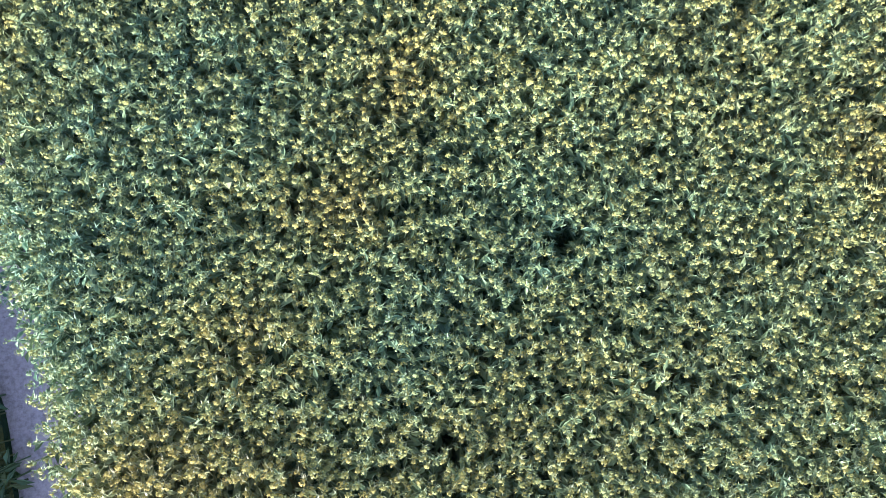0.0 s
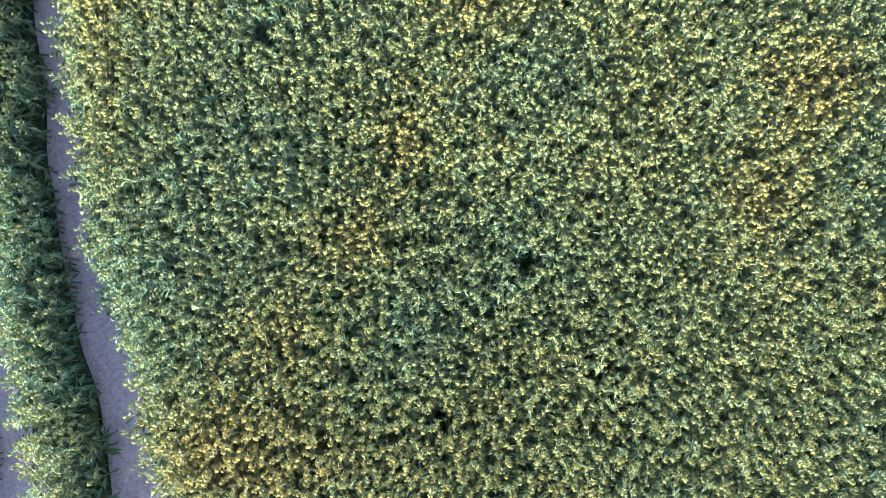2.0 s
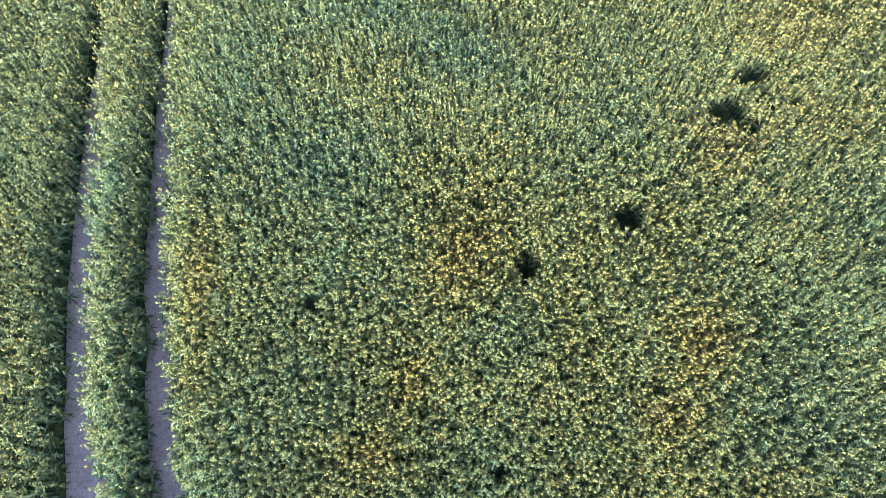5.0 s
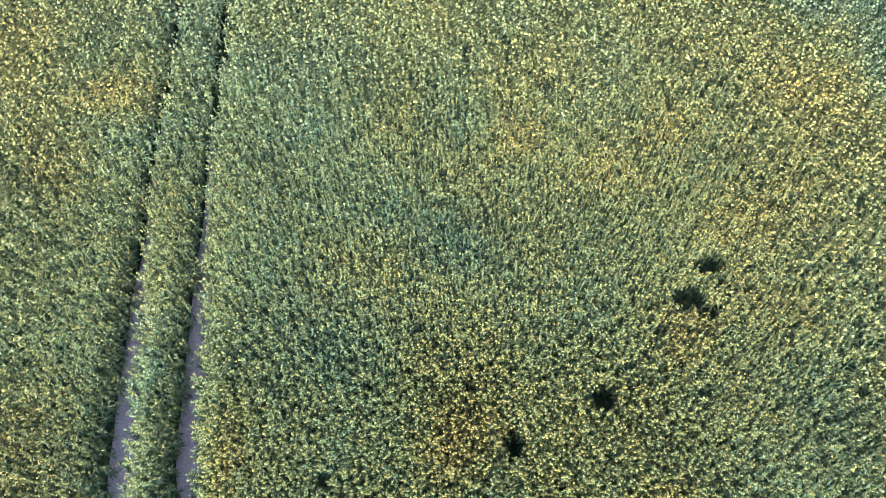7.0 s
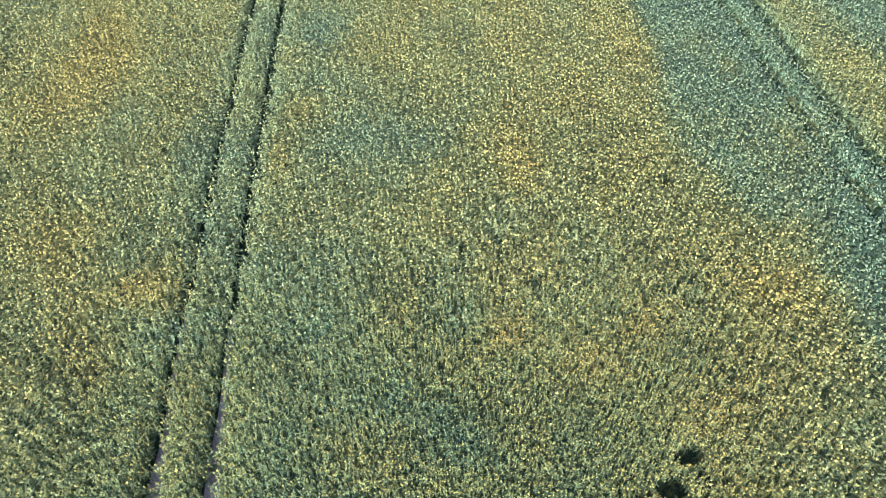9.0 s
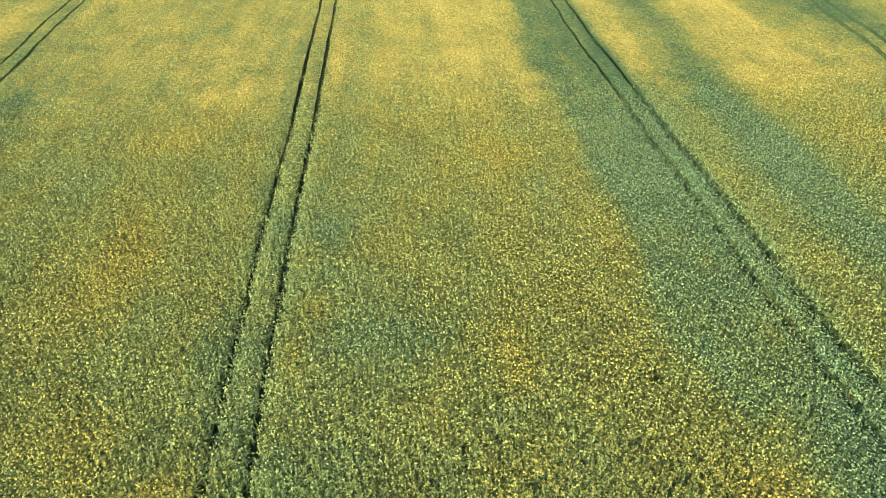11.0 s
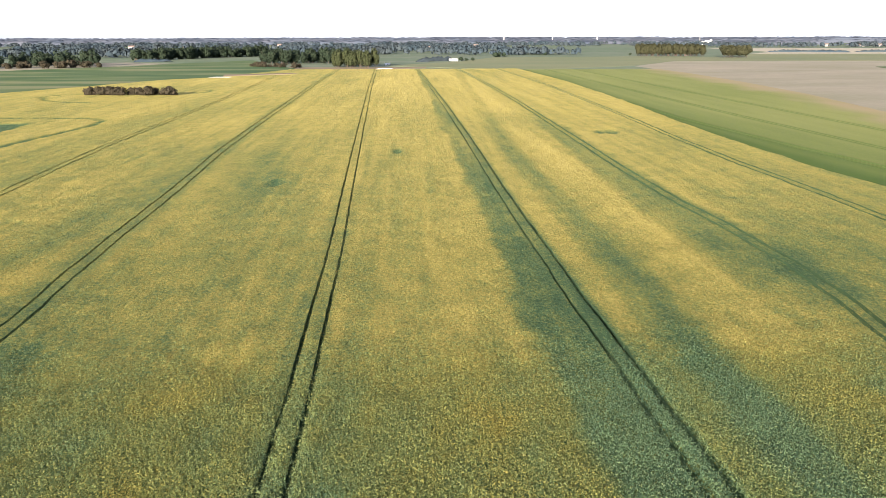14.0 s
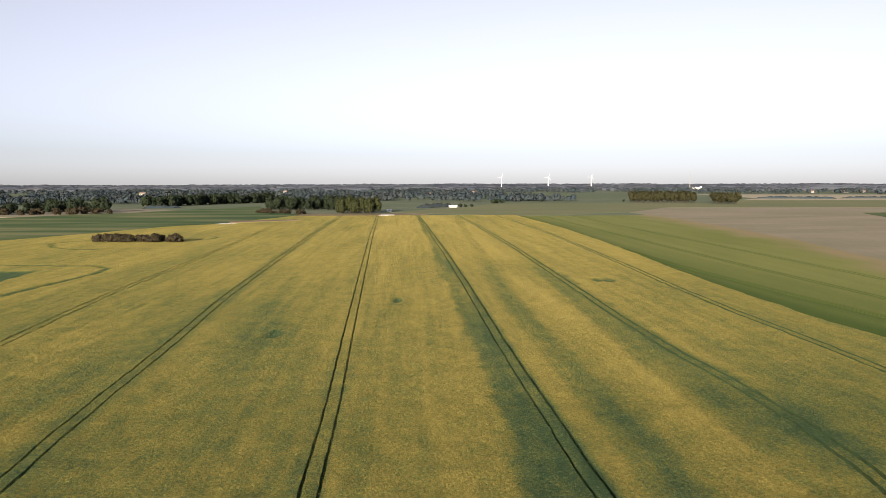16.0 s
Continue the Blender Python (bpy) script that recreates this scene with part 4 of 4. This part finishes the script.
def gable(bm, w, d, z, rise, over):
    v = [bm.verts.new(p) for p in ((-w / 2 - over, -d / 2 - over, z), (w / 2 + over, -d / 2 - over, z), (w / 2 + over, d / 2 + over, z), (-w / 2 - over, d / 2 + over, z),
                                   (-w / 2 - over, 0, z + rise), (w / 2 + over, 0, z + rise))]
    for f in ((0, 1, 5, 4), (2, 3, 4, 5), (3, 0, 4), (1, 2, 5), (3, 2, 1, 0)):
        bm.faces.new([v[i] for i in f])
    bmesh.ops.recalc_face_normals(bm, faces=bm.faces)


def house(x, y, turn, w, d, h, rise, wall_mat, roof_mat, label, windows=0):
    ob = new("house")
    bm = bmesh.new()
    box(bm, -w / 2, w / 2, -d / 2, d / 2, 0, h)
    part("wall", bm, wall_mat, ob)
    bm = bmesh.new()
    gable(bm, w, d, h, rise, 0.5)
    part("roof", bm, roof_mat, ob)
    for i in range(windows):
        bm = bmesh.new()
        c = -w / 2 + (i + 0.5) * w / windows
        box(bm, c - 0.6, c + 0.6, -d / 2 - 0.08, -d / 2 + 0.05, h * 0.4, h * 0.8)
        part("window", bm, DARK, ob)
    ob.matrix_basis = pose(x, y, 0, 0, 0, turn)
    return tagged(ob, label, "house")


house(57, 826, 8, 9, 5, 1.8, 0.8, PALE, PALE, "low white farm shed with a shallow roof", 3)
house(-16, 712, -5, 4.5, 3, 1.5, 0.6, PALE, PALE, "small white shed behind the crop", 1)
for i, (hx, hy) in enumerate([(115, 1856), (151, 1752), (186, 1831), (-324, 2135), (-228, 1894), (-340, 2033), (-79, 1372), (1057, 2350), (1116, 1860), (1189, 1826), (1225, 1809), (-368, 1166), (-277, 1292), (-440, 1500), (-620, 1700), (60, 1600)]):
    house(hx, hy, (i * 37) % 60 - 30, 10 + (i * 5) % 6, 8, 3.5 + (i % 3) * 0.6, 3, WALL, ROOF, "far farmhouse with pale walls", 3)
for hx, hy, hw in ((-1330, 2840, 70), (-1240, 2810, 50)):
    house(hx, hy, 10, hw, 20, 8, 2, PALE, PALE, "long white far hall", 6)


def cone(bm, a, b, r0, r1, seg=10):
    a, b = Vector(a), Vector(b)
    m = bmesh.ops.create_cone(bm, cap_ends=True, segments=seg, radius1=r0, radius2=r1, depth=(b - a).length)
    bmesh.ops.transform(bm, matrix=Matrix.Translation((a + b) / 2) @ (b - a).to_track_quat('Z', 'Y').to_matrix().to_4x4(), verts=m["verts"])


def bearing(deg, d):
    return d * math.sin(radians(deg)), d * math.cos(radians(deg))


def wind_turbine():
    ob = new("wind_turbine")
    bm = bmesh.new()
    cone(bm, (0, 0, 0), (0, 0, 70), 2.6, 1.3, 14)
    part("tower", bm, WHITE, ob)
    bm = bmesh.new()
    box(bm, -1.5, 1.5, -3, 5, 69.5, 72.5)
    bmesh.ops.bevel(bm, geom=bm.edges[:], offset=0.4, segments=1, affect='EDGES')
    part("nacelle", bm, WHITE, ob)
    bm = bmesh.new()
    cone(bm, (0, -3, 71), (0, -5, 71), 1.4, 0.5)
    hub = part("hub", bm, WHITE, ob)
    for k in range(3):
        bm = bmesh.new()
        cone(bm, (0, -4, 71.8), (0, -4, 97), 0.55, 0.1, 6)
        bmesh.ops.transform(bm, matrix=Matrix.Translation((0, 0, 71)) @ Matrix.Rotation(radians(120 * k + 20), 4, 'Y') @ Matrix.Translation((0, 0, -71)), verts=bm.verts)
        for v in bm.verts:
            v.co.y = -4 + (v.co.y + 4) * 0.35
        part("blade", bm, WHITE, hub)
    return tagged(ob, "white three-bladed wind turbine standing still", "wind turbine", "wind turbines on the horizon")


turbine = wind_turbine()
turbine.matrix_basis = pose(*bearing(7.93, 3000), 0, 0, 0, 15) @ Matrix.Scale(0.74, 4)
copy_thing(turbine, pose(*bearing(11.7, 3100), 0, 0, 0, -10))
copy_thing(turbine, pose(*bearing(15.1, 2950), 0, 0, 0, 5))


def mast():
    ob = new("radio_mast")
    for x, y in ((-1, -0.6), (1, -0.6), (0, 1)):
        bm = bmesh.new()
        cone(bm, (x * 1.6, y * 1.6, 0), (x * 0.3, y * 0.3, 80), 0.28, 0.2, 6)
        part("leg", bm, STEEL, ob)
    for k in range(16):
        bm = bmesh.new()
        z, s = 4 + k * 4.8, 1.6 - 1.3 * (4 + k * 4.8) / 80
        for (ax, ay), (bx, by) in (((-1, -0.6), (1, -0.6)), ((1, -0.6), (0, 1)), ((0, 1), (-1, -0.6))):
            cone(bm, (ax * s, ay * s, z), (bx * s * 0.94, by * s * 0.94, z + 4.6), 0.12, 0.12, 5)
        part("brace", bm, STEEL, ob)
    return tagged(ob, "slender grey lattice radio mast", "mast")


mast().matrix_basis = pose(*bearing(22.55, 2400), 0) @ Matrix.Diagonal((1, 1, 0.82, 1))


def silo_works():
    ob = new("grain_works")
    bm = bmesh.new()
    box(bm, -17, 8, -10, 10, 0, 28)
    part("hall", bm, PALE, ob)
    bm = bmesh.new()
    box(bm, 8.1, 16, -8, 8, 0, 35)
    part("tower", bm, PALE, ob)
    for i in range(4):
        bm = bmesh.new()
        cone(bm, (-24 - 8 * (i // 2), -5 + 9 * (i % 2), 0), (-24 - 8 * (i // 2), -5 + 9 * (i % 2), 22), 3.8, 3.8, 16)
        cone(bm, (-24 - 8 * (i // 2), -5 + 9 * (i % 2), 22), (-24 - 8 * (i // 2), -5 + 9 * (i % 2), 24.5), 3.9, 0.4, 16)
        part("silo", bm, PALE, ob)
    return tagged(ob, "white grain works with tower and silos", "factory")


silo_works().matrix_basis = pose(*bearing(23.2, 2450), 0, 0, 0, -20) @ Matrix.Diagonal((0.6, 0.6, 0.48, 1))

# single bushes and scrub in the distance
bushes = [tree("shrub", 80 + i, 5, 5, CROWN, "single dark green shrub in the far meadow", 0.5, 240, 0.05, "shrub") for i in range(2)]
plant_row(bushes, [(66, 828, 1.0), (72, 832, 0.7), (80, 835, 0.8), (130, 980, 1.3), (124, 972, 1.5), (138, 985, 1.2), (330, 1040, 0.8), (210, 1060, 0.9), (238, 1100, 0.7), (-330, 770, 1.1)], "single shrubs")
edge_scrub = [tree("shrub", 90 + i, 6, 8, CROWN_BROWN, "brownish scrub bush at the field margin", 0.6, 240, 0.03, "shrub") for i in range(3)]
plant_row(edge_scrub, spots(26, -440, 640, -280, 668, 10, 0.6, 1.2, 12) + spots(14, -140, 680, -95, 650, 6, 0.4, 0.8, 13), "scrub along the margins")


def clods(count):
    """Clods and stones lying in the wheel tracks, each a small faceted lump."""
    r = np.random.default_rng(31)
    base = bmesh.new()
    bmesh.ops.create_icosphere(base, subdivisions=1, radius=1)
    P = np.array([v.co[:] for v in base.verts])
    T = np.array([[v.index for v in f.verts] for f in base.faces])
    base.free()
    VV, FF = [], []
    for i in range(count):
        y = r.uniform(-7, 14)
        x = float(TRAMS[2](np.array([y]))[0]) + r.choice((-0.5, 0.5)) * GAUGE + r.normal(0, 0.16)
        s = 0.008 + 0.03 * r.random() ** 3
        q = P * (1 + 0.25 * r.normal(0, 1, P.shape)) * s * np.array([1, 1, 0.6])
        VV.append(q + np.array([x, y, 0.02 + 0.3 * s]))
        FF.append(T + len(P) * i)
    tagged(new("clods", mesh_from("clods", np.concatenate(VV), np.concatenate(FF), [SOIL])), "loose dry clods lying in the wheel tracks", "clods", kind="stuff")


clods(900)
